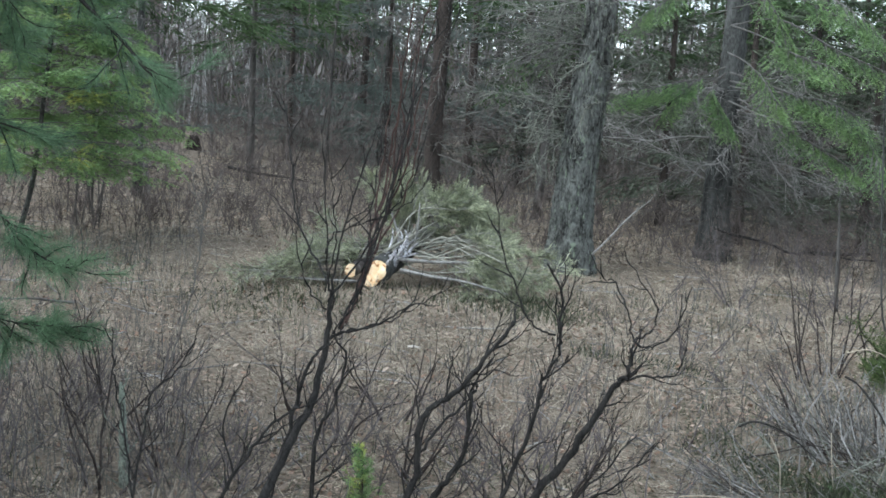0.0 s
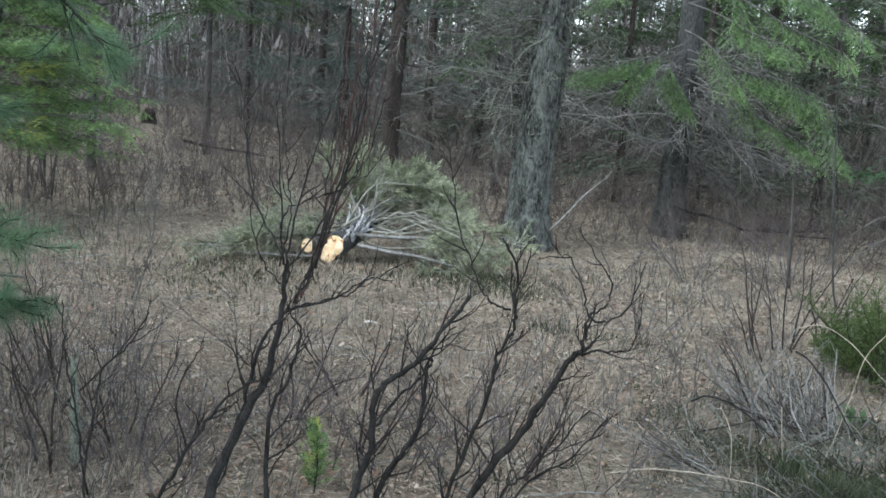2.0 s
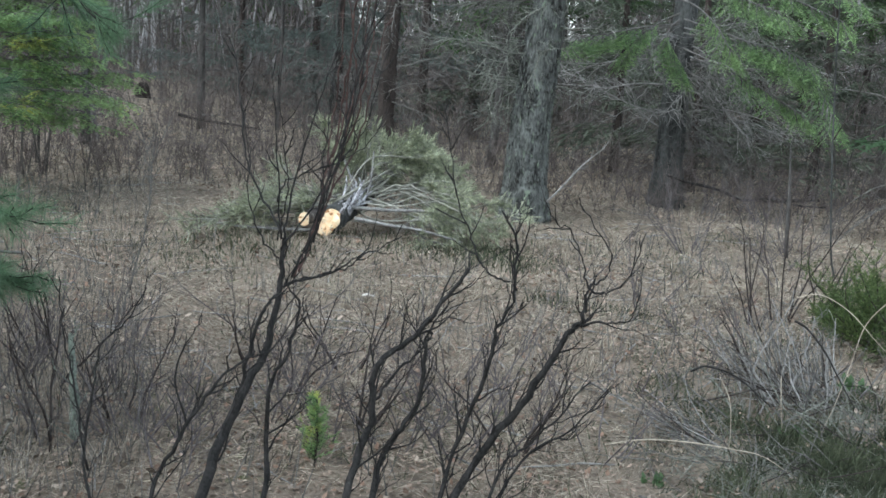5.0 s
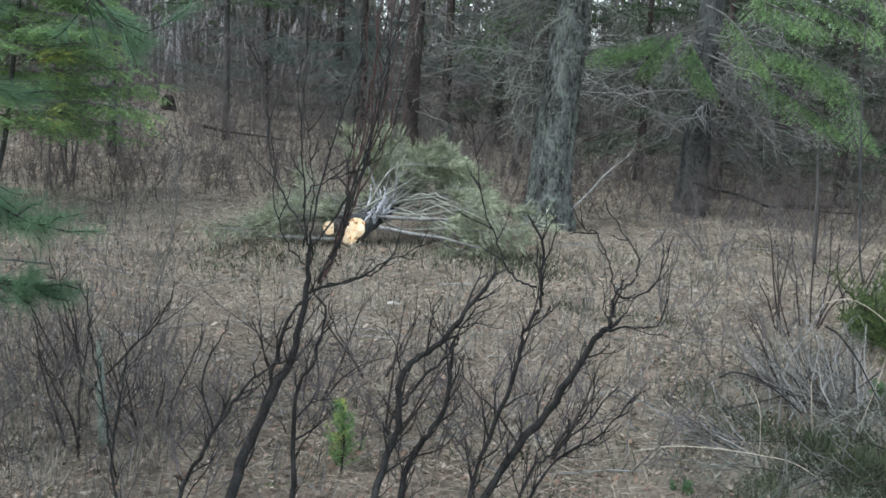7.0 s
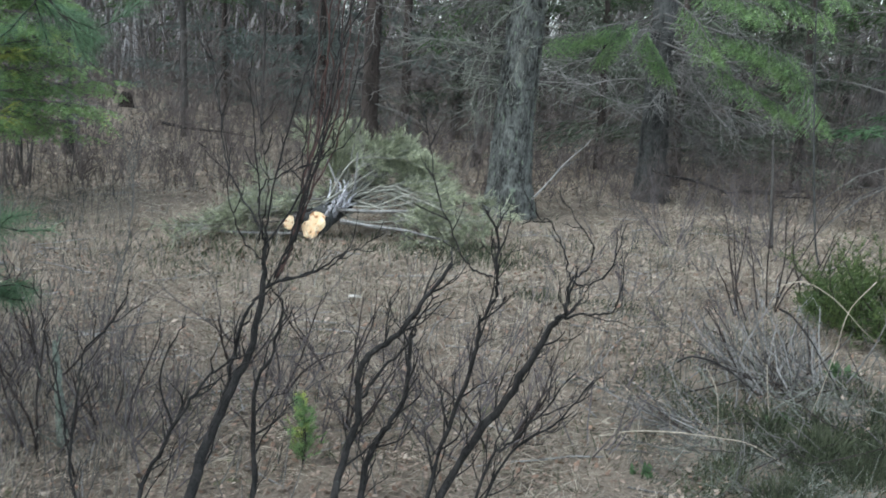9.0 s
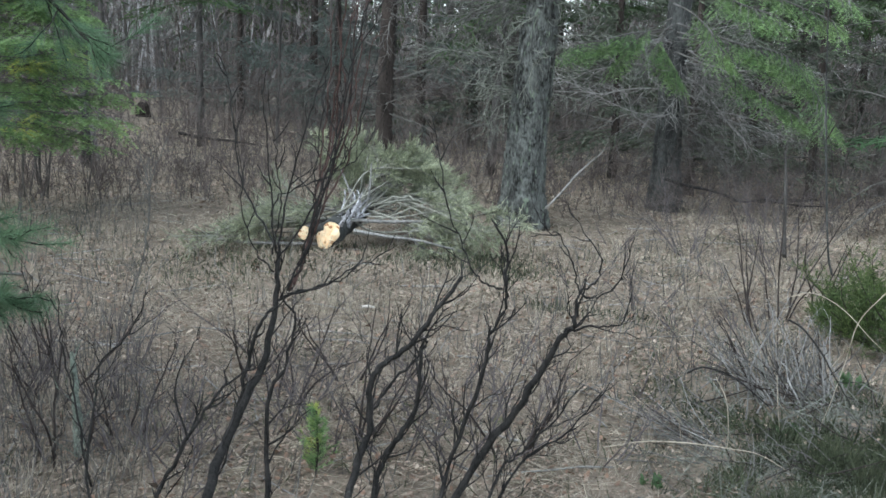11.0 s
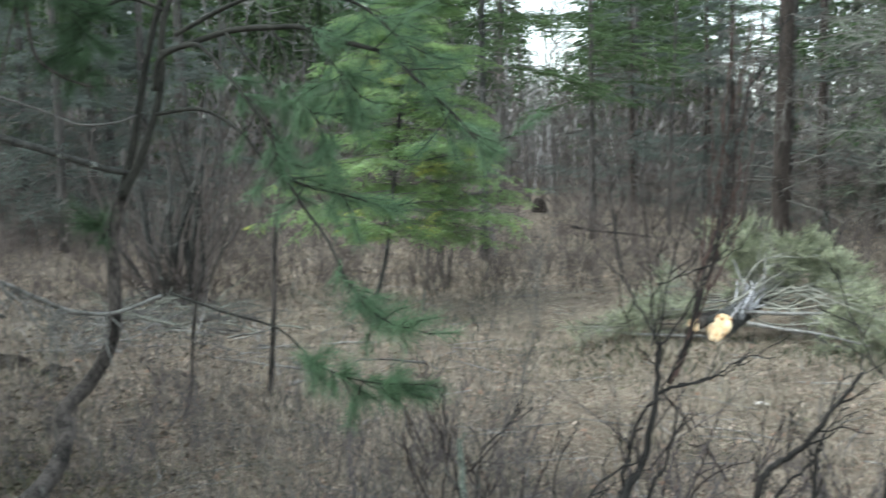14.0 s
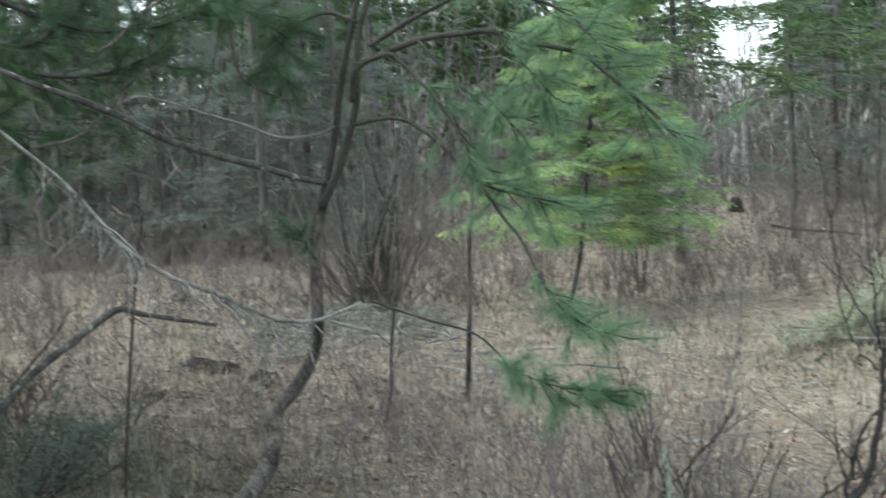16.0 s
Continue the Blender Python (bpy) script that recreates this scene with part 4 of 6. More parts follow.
shrub.stem(0.013, [(-0.65, 3.68, -0.15), (-0.69, 4.07, 0.12), (-0.69, 4.07, 0.50), (-0.62, 4.09, 0.67), (-0.58, 4.09, 0.88)])
shrub.stem(0.009, [(-0.28, 4.27, 0.42), (-0.20, 4.28, 0.55), (-0.11, 4.28, 0.64), (-0.05, 4.28, 0.78), (0.02, 4.28, 0.88)])
first = [(-0.12, 3.68, -0.13), (0.11, 3.98, 0.23), (0.30, 3.97, 0.55), (0.40, 3.96, 0.74), (0.47, 3.95, 0.87), (0.51, 3.94, 0.91), (0.51, 3.94, 1.03)][0]
shrub = Shrub("bare_shrub", first[0], first[1], 43, "leafless dark shrub leaning outward with a knotted fork", 0.27, 0.065, 2, group="bare shrubs in front")
shrub.stem(0.019, [(-0.12, 3.68, -0.13), (0.11, 3.98, 0.23), (0.30, 3.97, 0.55), (0.40, 3.96, 0.74), (0.47, 3.95, 0.87), (0.51, 3.94, 0.91), (0.51, 3.94, 1.03)])
shrub.stem(0.0065, [(0.53, 4.14, 0.84), (0.63, 4.13, 0.86), (0.71, 4.11, 0.88), (0.75, 4.11, 0.98)])
shrub.stem(0.006, [(0.54, 4.14, 0.99), (0.60, 4.13, 0.98), (0.69, 4.12, 1.03), (0.75, 4.11, 1.23)])
shrub.stem(0.006, [(0.54, 4.14, 0.99), (0.61, 4.13, 1.05), (0.61, 4.13, 1.15), (0.50, 4.15, 1.30)])
shrub.stem(0.0045, [(0.54, 4.14, 0.99), (0.51, 4.15, 1.11), (0.45, 4.15, 1.22), (0.40, 4.16, 1.24), (0.34, 4.16, 1.34)])
shrub.stem(0.0105, [(-0.06, 3.68, -0.13), (0.04, 3.98, 0.26), (0.14, 3.98, 0.60), (0.18, 3.97, 0.78), (0.19, 3.97, 0.85), (0.24, 3.97, 0.96), (0.24, 3.97, 1.04), (0.24, 3.97, 1.19), (0.17, 3.97, 1.31)])
shrub.stem(0.0055, [(0.23, 4.17, 0.99), (0.16, 4.18, 1.01), (0.11, 4.18, 1.07), (0.06, 4.18, 1.17), (0.00, 4.18, 1.32), (-0.03, 4.18, 1.49), (-0.07, 4.18, 1.68)])
shrub.stem(0.009, [(0.09, 3.78, -0.12), (0.25, 3.97, 0.29), (0.31, 3.97, 0.36), (0.43, 3.95, 0.49), (0.56, 3.94, 0.68)])
shrub.stem(0.008, [(0.09, 3.78, -0.12), (0.32, 3.96, 0.32), (0.49, 3.95, 0.46), (0.63, 3.93, 0.65)])


def wild_shrub(x, y, height, stems, seed, material=None, label="", name="bare_shrub", r=0.009, group="", spread=0.35, twig_len=0.3, depth=1, every=0.11):
    rng = np.random.default_rng(seed)
    s = root(name, x, y, label, "shrub", group)
    z = gz(x, y) - 0.03
    for _ in range(stems):
        a = rng.random() * 2 * np.pi
        h = height * (0.5 + 0.5 * rng.random())
        w = wander(rng, (x + 0.06 * math.cos(a), y + 0.06 * math.sin(a), z), (math.cos(a) * spread, math.sin(a) * spread, 1), h, 9, 0.12, 0.05)
        b = Build()
        b.tube(w, [r, r * 0.3], 5, False)
        twigs(b, rng, w, r * 0.5, depth, every, twig_len, 0.4, 3)
        part("stem", b, material or TWIG, s)
    return s


def thickets():
    rng = np.random.default_rng(77)
    k = 0
    # two bands of low thicket: one before the felled pine, one along the near edge
    for x0, x1, y0, y1, n, hmax in ((-2.2, -0.9, 4.25, 5.0, 4, 0.6), (-0.9, 0.0, 4.9, 5.8, 6, 0.7), (-2.6, 0.9, 4.6, 6.4, 14, 0.9), (-3.2, -1.2, 5.0, 6.2, 5, 0.7), (1.0, 2.6, 7.5, 11.0, 7, 0.8), (-4.4, -2.6, 4.6, 6.2, 6, 0.5), (2.2, 3.6, 8.4, 11.0, 9, 1.2), (-7.2, -3.4, 4.4, 7.0, 16, 0.5), (-8.5, -3.5, 6.5, 10.0, 14, 0.8), (0.9, 2.6, 5.2, 8.0, 6, 0.5), (-1.6, -0.2, 4.7, 6.0, 5, 0.7)):
        for _ in range(n):
            x, y = x0 + (x1 - x0) * rng.random(), y0 + (y1 - y0) * rng.random()
            wild_shrub(x, y, hmax * (0.55 + 0.45 * rng.random()), 5, 100 + k, THICKET, "low leafless grey-brown thicket shrub in the dead grass", group="low thicket shrubs", twig_len=0.27, depth=1, every=0.073, r=0.005, spread=0.85)
            k += 1


thickets()
first = [(-2.13, 6.86, -0.05), (-2.11, 6.87, 0.11), (-2.03, 6.89, 0.41), (-1.98, 6.91, 0.71), (-1.96, 6.91, 0.98), (-1.95, 6.92, 1.23)][0]
shrub = Shrub("slender_shrub", first[0], first[1], 51, "slender grey-brown leafless shrub with a forked top", 0.3, 0.055, 1, BRUSH, group="bare shrubs in front")
shrub.stem(0.009, [(-2.13, 6.86, -0.05), (-2.11, 6.87, 0.11), (-2.03, 6.89, 0.41), (-1.98, 6.91, 0.71), (-1.96, 6.91, 0.98), (-1.95, 6.92, 1.23)])
shrub.stem(0.005, [(-1.96, 6.91, 0.98), (-2.01, 6.90, 1.16), (-2.04, 6.89, 1.34)])
shrub.stem(0.005, [(-1.96, 6.91, 1.01), (-1.89, 6.93, 1.20), (-1.82, 6.95, 1.37)])
shrub.stem(0.005, [(-2.07, 6.88, 0.26), (-1.96, 6.91, 0.45), (-1.86, 6.94, 0.64)])


# dark crooked undergrowth at the feet of the front shrubs
for k, (x, y, h) in enumerate(((-0.85, 5.45, 0.75), (-0.55, 6.0, 0.7), (-1.1, 5.9, 0.6), (-0.4, 5.1, 0.7), (-1.75, 4.6, 0.75), (-1.55, 5.0, 0.6), (-2.05, 5.4, 0.85), (-2.3, 5.9, 0.75), (0.35, 4.9, 0.6))):
    wild_shrub(x, y, h, 4, 760 + k, TWIG, "low leafless dark shrub with crooked stems", group="low dark shrubs in front", twig_len=0.26, depth=1, every=0.10, r=0.008, spread=0.5)


# slender dark shrubs by the juniper
for k, (x, y, h) in enumerate(((2.31, 7.78, 1.0), (2.57, 8.02, 1.15), (2.95, 8.35, 1.1))):
    wild_shrub(x, y, h, 4, 780 + k, TWIG, "slender leafless dark shrub beside the juniper", group="slender shrubs by the juniper", twig_len=0.24, depth=0, every=0.12, r=0.008, spread=0.18)


# ---- near young pine ----
def tuft(bn, rng, p, d, n=90, length=0.13, width=0.0021):
    """A brush of long needles at the end of a shoot."""
    d = unit(d)
    s = rng.random(n)
    c = p[None, :] - d[None, :] * (s[:, None] * 0.13)
    out = rng.normal(size=(n, 3))
    out -= (out @ d)[:, None] * d[None, :]
    out /= np.linalg.norm(out, axis=1)[:, None] + 1e-9
    way = d[None, :] * (0.55 + 0.5 * rng.random((n, 1))) + out * (0.75 - 0.3 * s[:, None]) + np.array([0, 0, -0.12])
    way /= np.linalg.norm(way, axis=1)[:, None]
    bn.blades(c, c + way * length * (0.75 + 0.4 * rng.random((n, 1))), width, rng)


def pine_limb(tree, rng, pts, r0, shoots=10, needles=120, start=0.4, shoot_len=0.28, label="", green=None):
    w = smooth_line(pts, 5)
    bt, bn = Build(), Build()
    bt.tube(w, [r0, r0 * 0.7, r0 * 0.3], 7, True, 0.08, rng)
    k0 = int(len(w) * start)
    for j in range(shoots):
        k = k0 + int((len(w) - 1 - k0) * (j + rng.random()) / shoots)
        k = min(max(k, 1), len(w) - 1)
        d = unit(w[k] - w[k - 1])
        s = wander(rng, w[k], d * 0.9 + rng.normal(size=3) * np.array([0.55, 0.55, 0.35]), shoot_len * (0.4 + rng.random()), 4, 0.15, 0.02)
        bt.tube(s, [0.004, 0.0025], 4, False)
        tuft(bn, rng, s[-1], s[-1] - s[-2], int(needles * 1.5))
        tuft(bn, rng, s[-2], s[-2] - s[-3], needles)
    if shoots:
        tuft(bn, rng, w[-1], w[-1] - w[-2], int(needles * 1.4))
    limb = part("limb", bt, BARK_TOP, tree, label, smooth=True)
    if shoots:
        part("needles", bn, green or PINE, limb)


def near_pine():
    rng = np.random.default_rng(61)
    x, y = (-4.02, 4.27)
    tree = root("young_pine", x, y, "young white pine with a crooked trunk and long soft green needles", "tree")
    b = Build()
    w = smooth_line([(-3.86, 4.14, 0.09), (-3.90, 4.45, 0.21), (-3.95, 4.60, 0.36), (-4.02, 4.67, 0.46), (-3.98, 4.83, 0.58), (-3.90, 4.90, 0.74), (-3.86, 4.93, 0.90), (-3.85, 4.94, 1.26), (-3.85, 4.94, 1.42), (-3.80, 4.98, 1.65)], 5)
    b.tube(w, [0.052, 0.048, 0.044, 0.04, 0.038, 0.036, 0.034], 14, True, 0.08, rng)
    part("trunk", b, BARK_YOUNG, tree, smooth=True)
    for pts, r in (([(-3.81, 4.98, 1.63), (-3.74, 5.03, 1.95), (-3.68, 5.08, 2.35), (-3.61, 5.13, 2.69), (-3.53, 5.18, 3.03), (-3.44, 5.24, 3.71)], 0.018), ([(-3.78, 4.94, 1.62), (-3.68, 5.02, 1.87), (-3.59, 5.08, 2.21), (-3.57, 5.10, 2.56), (-3.50, 5.14, 2.81), (-3.38, 5.22, 3.27)], 0.020)):
        b = Build()
        b.tube(smooth_line(pts, 5), [r * 1.3, r, r * 0.9, r * 0.6], 12, True, 0.16, rng)
        part("leader", b, BARK_TOP, tree, smooth=True)
    def grow(pts, r, n, start=0.42, each=66, shoot=0.26, green=None):
        pine_limb(tree, rng, pts, r * 1.2, int(n * 1.15), each, start, shoot, "", green)

    grow([(-3.59, 5.04, 2.21), (-3.54, 5.02, 2.38), (-3.34, 5.03, 2.45), (-3.21, 5.00, 2.39), (-2.96, 4.92, 2.17), (-2.80, 4.91, 1.95), (-2.72, 4.83, 1.82)], 0.014, 13, 0.55, 58)
    grow([(-3.53, 5.02, 2.41), (-3.18, 5.14, 2.52), (-2.87, 5.09, 2.52), (-2.69, 5.08, 2.51), (-2.52, 5.06, 2.44), (-2.32, 5.04, 2.39), (-2.15, 5.01, 2.33), (-1.99, 4.97, 2.20), (-1.81, 4.94, 2.05), (-1.68, 4.88, 1.93), (-1.54, 4.82, 1.85)], 0.015, 24, 0.3, 58)
    grow([(-3.13, 5.05, 2.50), (-2.96, 5.04, 2.32), (-2.81, 5.01, 2.19), (-2.64, 5.00, 2.07), (-2.41, 5.00, 2.05)], 0.008, 11, 0.5, 58)
    grow([(-2.69, 5.08, 2.51), (-2.54, 5.05, 2.36), (-2.42, 5.00, 2.25), (-2.31, 4.94, 2.16)], 0.007, 12, 0.4)
    grow([(-2.87, 5.09, 2.51), (-2.77, 5.04, 2.37), (-2.71, 4.95, 2.21), (-2.54, 4.93, 2.03), (-2.45, 4.87, 1.86)], 0.007, 10, 0.5, 58)
    grow([(-3.57, 5.00, 2.08), (-3.31, 5.06, 2.10), (-3.03, 5.00, 1.97), (-2.85, 4.99, 1.78), (-2.65, 4.99, 1.69), (-2.43, 4.99, 1.64), (-2.23, 4.98, 1.59)], 0.010, 15, 0.5, 58)
    grow([(-2.83, 5.00, 1.82), (-2.61, 4.90, 1.58), (-2.42, 4.77, 1.44), (-2.24, 4.64, 1.24), (-2.12, 4.59, 1.13), (-1.98, 4.54, 1.07), (-1.89, 4.52, 1.05)], 0.008, 20, 0.45, 40, 0.2)
    grow([(-3.57, 5.06, 1.08), (-3.20, 5.01, 1.00), (-2.84, 5.00, 0.92), (-2.59, 4.91, 0.78), (-2.35, 4.81, 0.73), (-2.13, 4.80, 0.71), (-2.01, 4.80, 0.73)], 0.0065, 24, 0.45, 62, 0.22)
    grow([(-3.47, 5.07, 2.51), (-3.18, 5.14, 2.65), (-2.81, 5.13, 2.73), (-2.41, 5.11, 2.63), (-2.19, 5.10, 2.47), (-2.03, 5.06, 2.31)], 0.012, 16, 0.45, 50)
    # these two limbs get their shade from the darker needle colour
    grow([(-3.56, 5.13, 2.65), (-3.78, 5.09, 2.73), (-3.93, 4.97, 2.64), (-4.01, 4.90, 2.48), (-3.89, 4.88, 2.32)], 0.011, 20, 0.4, 66, 0.26, SHADE_PINE)
    grow([(-3.80, 4.88, 1.34), (-3.61, 4.59, 1.42), (-3.50, 4.42, 1.49), (-3.45, 4.33, 1.54)], 0.006, 5, 0.42, 50, 0.14, SHADE_PINE)
    for pts, r, bark in (([(-3.74, 5.03, 1.75), (-3.81, 4.85, 1.79), (-3.96, 4.59, 1.89), (-4.12, 4.16, 2.03), (-4.15, 3.84, 2.17), (-4.23, 3.60, 2.27), (-4.27, 3.39, 2.34), (-4.40, 3.04, 2.51)], 0.019, LICHEN_BARK), ([(-3.71, 5.06, 2.09), (-3.75, 4.90, 2.04), (-3.84, 4.70, 2.03), (-3.99, 4.57, 2.11), (-4.08, 4.35, 2.18), (-4.21, 4.21, 2.25), (-4.24, 4.04, 2.27), (-4.30, 3.97, 2.23)], 0.0068, DEADWOOD)):
        b = Build()
        w = smooth_line(pts, 5)
        b.tube(w, [r * 0.8, r, r * 0.9, r * 0.6], 8, True, 0.14, rng)
        twigs(b, rng, w, 0.0045, 1, 0.3, 0.4)
        part("dead_limb", b, bark, tree)
    for pts, r in (([(-4.38, 4.48, 2.85), (-4.42, 4.29, 2.72), (-4.43, 4.13, 2.59), (-4.50, 4.05, 2.52)], 0.012), ([(-4.19, 4.66, 2.66), (-4.26, 4.59, 2.29), (-4.33, 4.52, 2.07), (-4.41, 4.44, 1.97)], 0.006), ([(-4.22, 4.76, 2.83), (-4.21, 4.77, 2.61), (-4.12, 4.72, 2.40), (-4.02, 4.81, 2.29), (-3.84, 4.83, 2.23)], 0.011), ([(-4.82, 3.49, 1.91), (-4.65, 3.72, 2.03), (-4.49, 3.91, 2.10), (-4.38, 4.19, 2.38), (-4.19, 4.38, 2.49)], 0.008)):
        b = Build()
        w = smooth_line(pts, 5)
        b.tube(w, [r, r * 0.9, r * 0.5], 7, True, 0.12, rng)
        twigs(b, rng, w, 0.004, 1, 0.16, 0.3)
        part("dead_limb", b, BARK_YOUNG, tree)
    b = Build()
    w = smooth_line([(-3.65, 5.09, 1.06), (-3.80, 4.86, 0.99), (-3.91, 4.64, 1.03), (-3.89, 4.39, 1.13), (-3.89, 4.11, 1.26), (-3.96, 3.91, 1.36), (-4.02, 3.69, 1.53), (-4.11, 3.58, 1.72), (-4.12, 3.41, 1.89), (-4.21, 3.31, 2.02), (-4.31, 3.17, 2.19)], 5)
    b.tube(w, [0.010, 0.013, 0.012, 0.010, 0.007], 7, True, 0.1, rng)
    for k in range(84):
        p = w[6 + int((len(w) - 14) * rng.random())]
        t = wander(rng, p, (0.35 * rng.normal(), 0.35 * rng.normal(), -0.8), 0.1 + 0.36 * rng.random() ** 1.6, 5, 0.2, -0.02)
        b.tube(t, [0.006, 0.003], 4, False)
    part("dead_limb", b, DEADPALE, tree, "pale barkless dead limb")


near_pine()


def dark_pine():
    """The pine beside it, of which boughs hang into the clearing."""
    rng = np.random.default_rng(66)
    base = [(-6.14, 3.44, 0.17)][0]
    tree = root("shaded_pine", base[0], base[1], "pine with hanging boughs coloured dark green for shade", "tree")
    line = smooth_line([(base[0], base[1], gz(base[0], base[1]) - 0.05), (base[0] + 0.05, base[1], 1.6), (base[0], base[1] + 0.05, 3.2), (base[0] + 0.05, base[1], 5.5)], 5)
    b = Build()
    b.tube(line, [0.10, 0.085, 0.06, 0.02], 12, True, 0.1, rng)
    part("trunk", b, BARK_YOUNG, tree, smooth=True)

    def grow(pts, r, n):
        # shade of the hanging boughs comes with the needle colour
        pine_limb(tree, rng, pts, r * 1.2, int(n * 1.9), 92, 0.22, 0.34, "", SHADE_PINE)

    grow([(-6.01, 3.68, 3.07), (-5.64, 3.88, 2.76), (-5.29, 4.04, 2.54), (-4.97, 4.12, 2.44), (-4.70, 4.28, 2.44), (-4.44, 4.42, 2.53)], 0.016, 18)
    grow([(-6.00, 3.70, 3.29), (-5.60, 3.95, 3.04), (-5.20, 4.15, 2.83), (-4.84, 4.27, 2.69), (-4.54, 4.45, 2.68), (-4.27, 4.58, 2.74)], 0.016, 18)
    grow([(-6.03, 3.64, 2.56), (-5.69, 3.81, 2.41), (-5.45, 3.98, 2.27), (-5.27, 4.06, 2.13), (-5.15, 4.04, 1.98)], 0.012, 10)
    grow([(-5.99, 3.71, 3.45), (-5.43, 4.00, 3.28), (-4.96, 4.29, 3.06), (-4.56, 4.58, 2.95), (-4.18, 4.80, 2.79), (-3.93, 4.88, 2.61)], 0.016, 22)
    grow([(-6.00, 3.70, 3.13), (-5.75, 3.90, 2.93), (-5.49, 4.09, 2.69), (-5.25, 4.25, 2.65), (-5.03, 4.36, 2.82)], 0.013, 14)


dark_pine()


# ---- bright young fir behind the pine ----
def young_fir():
    rng = np.random.default_rng(71)
    x, y = (-5.26, 11.55)
    tree = root("young_fir", x, y, "young fir with bright yellow-green sprays", "tree")
    line = smooth_line([(-5.05, 10.94, 0.16), (-4.98, 10.98, 0.42), (-4.89, 11.01, 0.92), (-4.80, 11.05, 1.86), (-4.70, 11.10, 2.79), (-4.63, 11.13, 3.58), (-4.59, 11.15, 4.06)], 4)
    b = Build()
    b.tube(line, [0.03, 0.026, 0.02, 0.006], 9, True, 0.08, rng)
    part("trunk", b, LICHEN_BARK, tree, smooth=True)
    tip = line[-1, 2]
    for k in range(126):
        z = 0.80 + (tip - 0.90) * (k / 126) + 0.08 * rng.random()
        p = np.array([np.interp(z, line[:, 2], line[:, i]) for i in range(3)])
        a = rng.random() * 2 * np.pi
        ln = 1.42 * (1.04 - (z - 0.8) / (tip - 0.7)) ** 0.75 * (0.6 + 0.5 * rng.random()) + 0.1
        d = np.array([math.cos(a), math.sin(a), 0.12])
        w = wander(rng, p, d, ln, 8, 0.07, -0.03)
        bt, bn = Build(), Build()
        bt.tube(w, [0.007, 0.0025], 4, False)
        for j in range(2, 9):
            dd = unit(w[j] - w[j - 1])
            sd = unit(np.cross(dd, [0, 0, 1]))
            for sg in (1, -1):
                spray(bt, bn, rng, w[j], dd * 0.7 + sd * sg * 0.8 + np.array([0, 0, -0.15]), (0.16 + 0.24 * (1 - j / 9)) * (0.7 + 0.6 * rng.random()), 0.045, 0.036, 0.0125, 0.45)
        bough = part("bough", bt, BRUSH, tree)
        part("needles", bn, FIR, bough)


young_fir()


# ---- wood behind ----
def backdrop_wood():
    rng = np.random.default_rng(91)
    spots = []
    for k in range(40):
        for _ in range(40):
            a = radians(-62 + 92 * rng.random())
            r = 17.5 + 34 * rng.random() ** 0.9
            if -32 < math.degrees(a) < -4:
                r = 28 + 24 * rng.random()
            x, y = r * math.sin(a), r * math.cos(a)
            # keep the ride towards the sky gap open
            if abs(math.degrees(a) + 15.6) < 1.3 and r < 60:
                continue
            if all(math.hypot(x - p, y - q) > 2.4 for p, q in spots):
                spots.append((x, y))
                break
    for k, (x, y) in enumerate(spots):
        deg, far = math.degrees(math.atan2(x, y)), math.hypot(x, y) > 30
        low, top = deg < -24, 8 + 5 * rng.random()
        if (-37 < deg < -31 and not far):
            continue
        conifer("forest_conifer", x, y, top, 0.06 + 0.08 * rng.random(), 300 + k, "dark forest conifer with bare lower trunk in the wood behind", (0.10 if low else 0.24) + 0.2 * rng.random(), 2.2, 9 if far else 14,
                lean=(0.02 + 0.03 * rng.normal(), 0), twigsize=0.27 if far else 0.2, dead=24 if far else 34, group="conifers of the wood")


def gloom_spruces():
    """Half-dead young spruces that close the shaded side of the clearing."""
    rng = np.random.default_rng(97)
    for k in range(15):
        a, r = radians(-57 + 23 * (k + 0.8 * rng.random()) / 15), 20 + 10 * rng.random()
        conifer("shaded_spruce", r * math.sin(a), r * math.cos(a), 6 + 3 * rng.random(), 0.07 + 0.03 * rng.random(), 500 + k, "half-dead grey-green young spruce in the shaded wood", 0.04, 2.3, 11, None, DEADGREEN, twigsize=0.2, dead=16, group="spruces of the shaded wood")
    # denser dark ones behind the felled pine and the old trees
    for k in range(14):
        a, r = radians(-12.5 + 40 * (k + 0.8 * rng.random()) / 14), 21.5 + 9 * rng.random()
        conifer("dark_spruce", r * math.sin(a), r * math.cos(a), 5 + 3 * rng.random(), 0.07 + 0.04 * rng.random(), 530 + k, "dense dark young spruce in the wood behind", 0.05, 2.0, 10, BARK_PINE, DEADGREEN if a < -0.02 else GLOOM, twigsize=0.24, dead=20, group="spruces of the shaded wood")
    for k, (deg, r) in enumerate(((8.5, 17.5), (12.5, 16.0), (15.5, 18.5), (18.5, 16.5))):
        a = radians(deg)
        conifer("dark_spruce", r * math.sin(a), r * math.cos(a), 4.5, 0.07, 580 + k, "dense dark young spruce in the wood behind", 0.06, 1.5, 9, BARK_PINE, GLOOM, twigsize=0.2, dead=24, group="spruces of the shaded wood")
    # edge spruce: its shadowy mass is coloured in with shade-toned needles
    p = (5.31, 11.40)
    conifer("dark_spruce", p[0], p[1], 6.0, 0.09, 555, "dense dark spruce at the clearing's edge", 0.13, 1.1, 14, BARK_PINE, SHADE_PINE, twigsize=0.16, dead=16, group="spruces of the shaded wood")


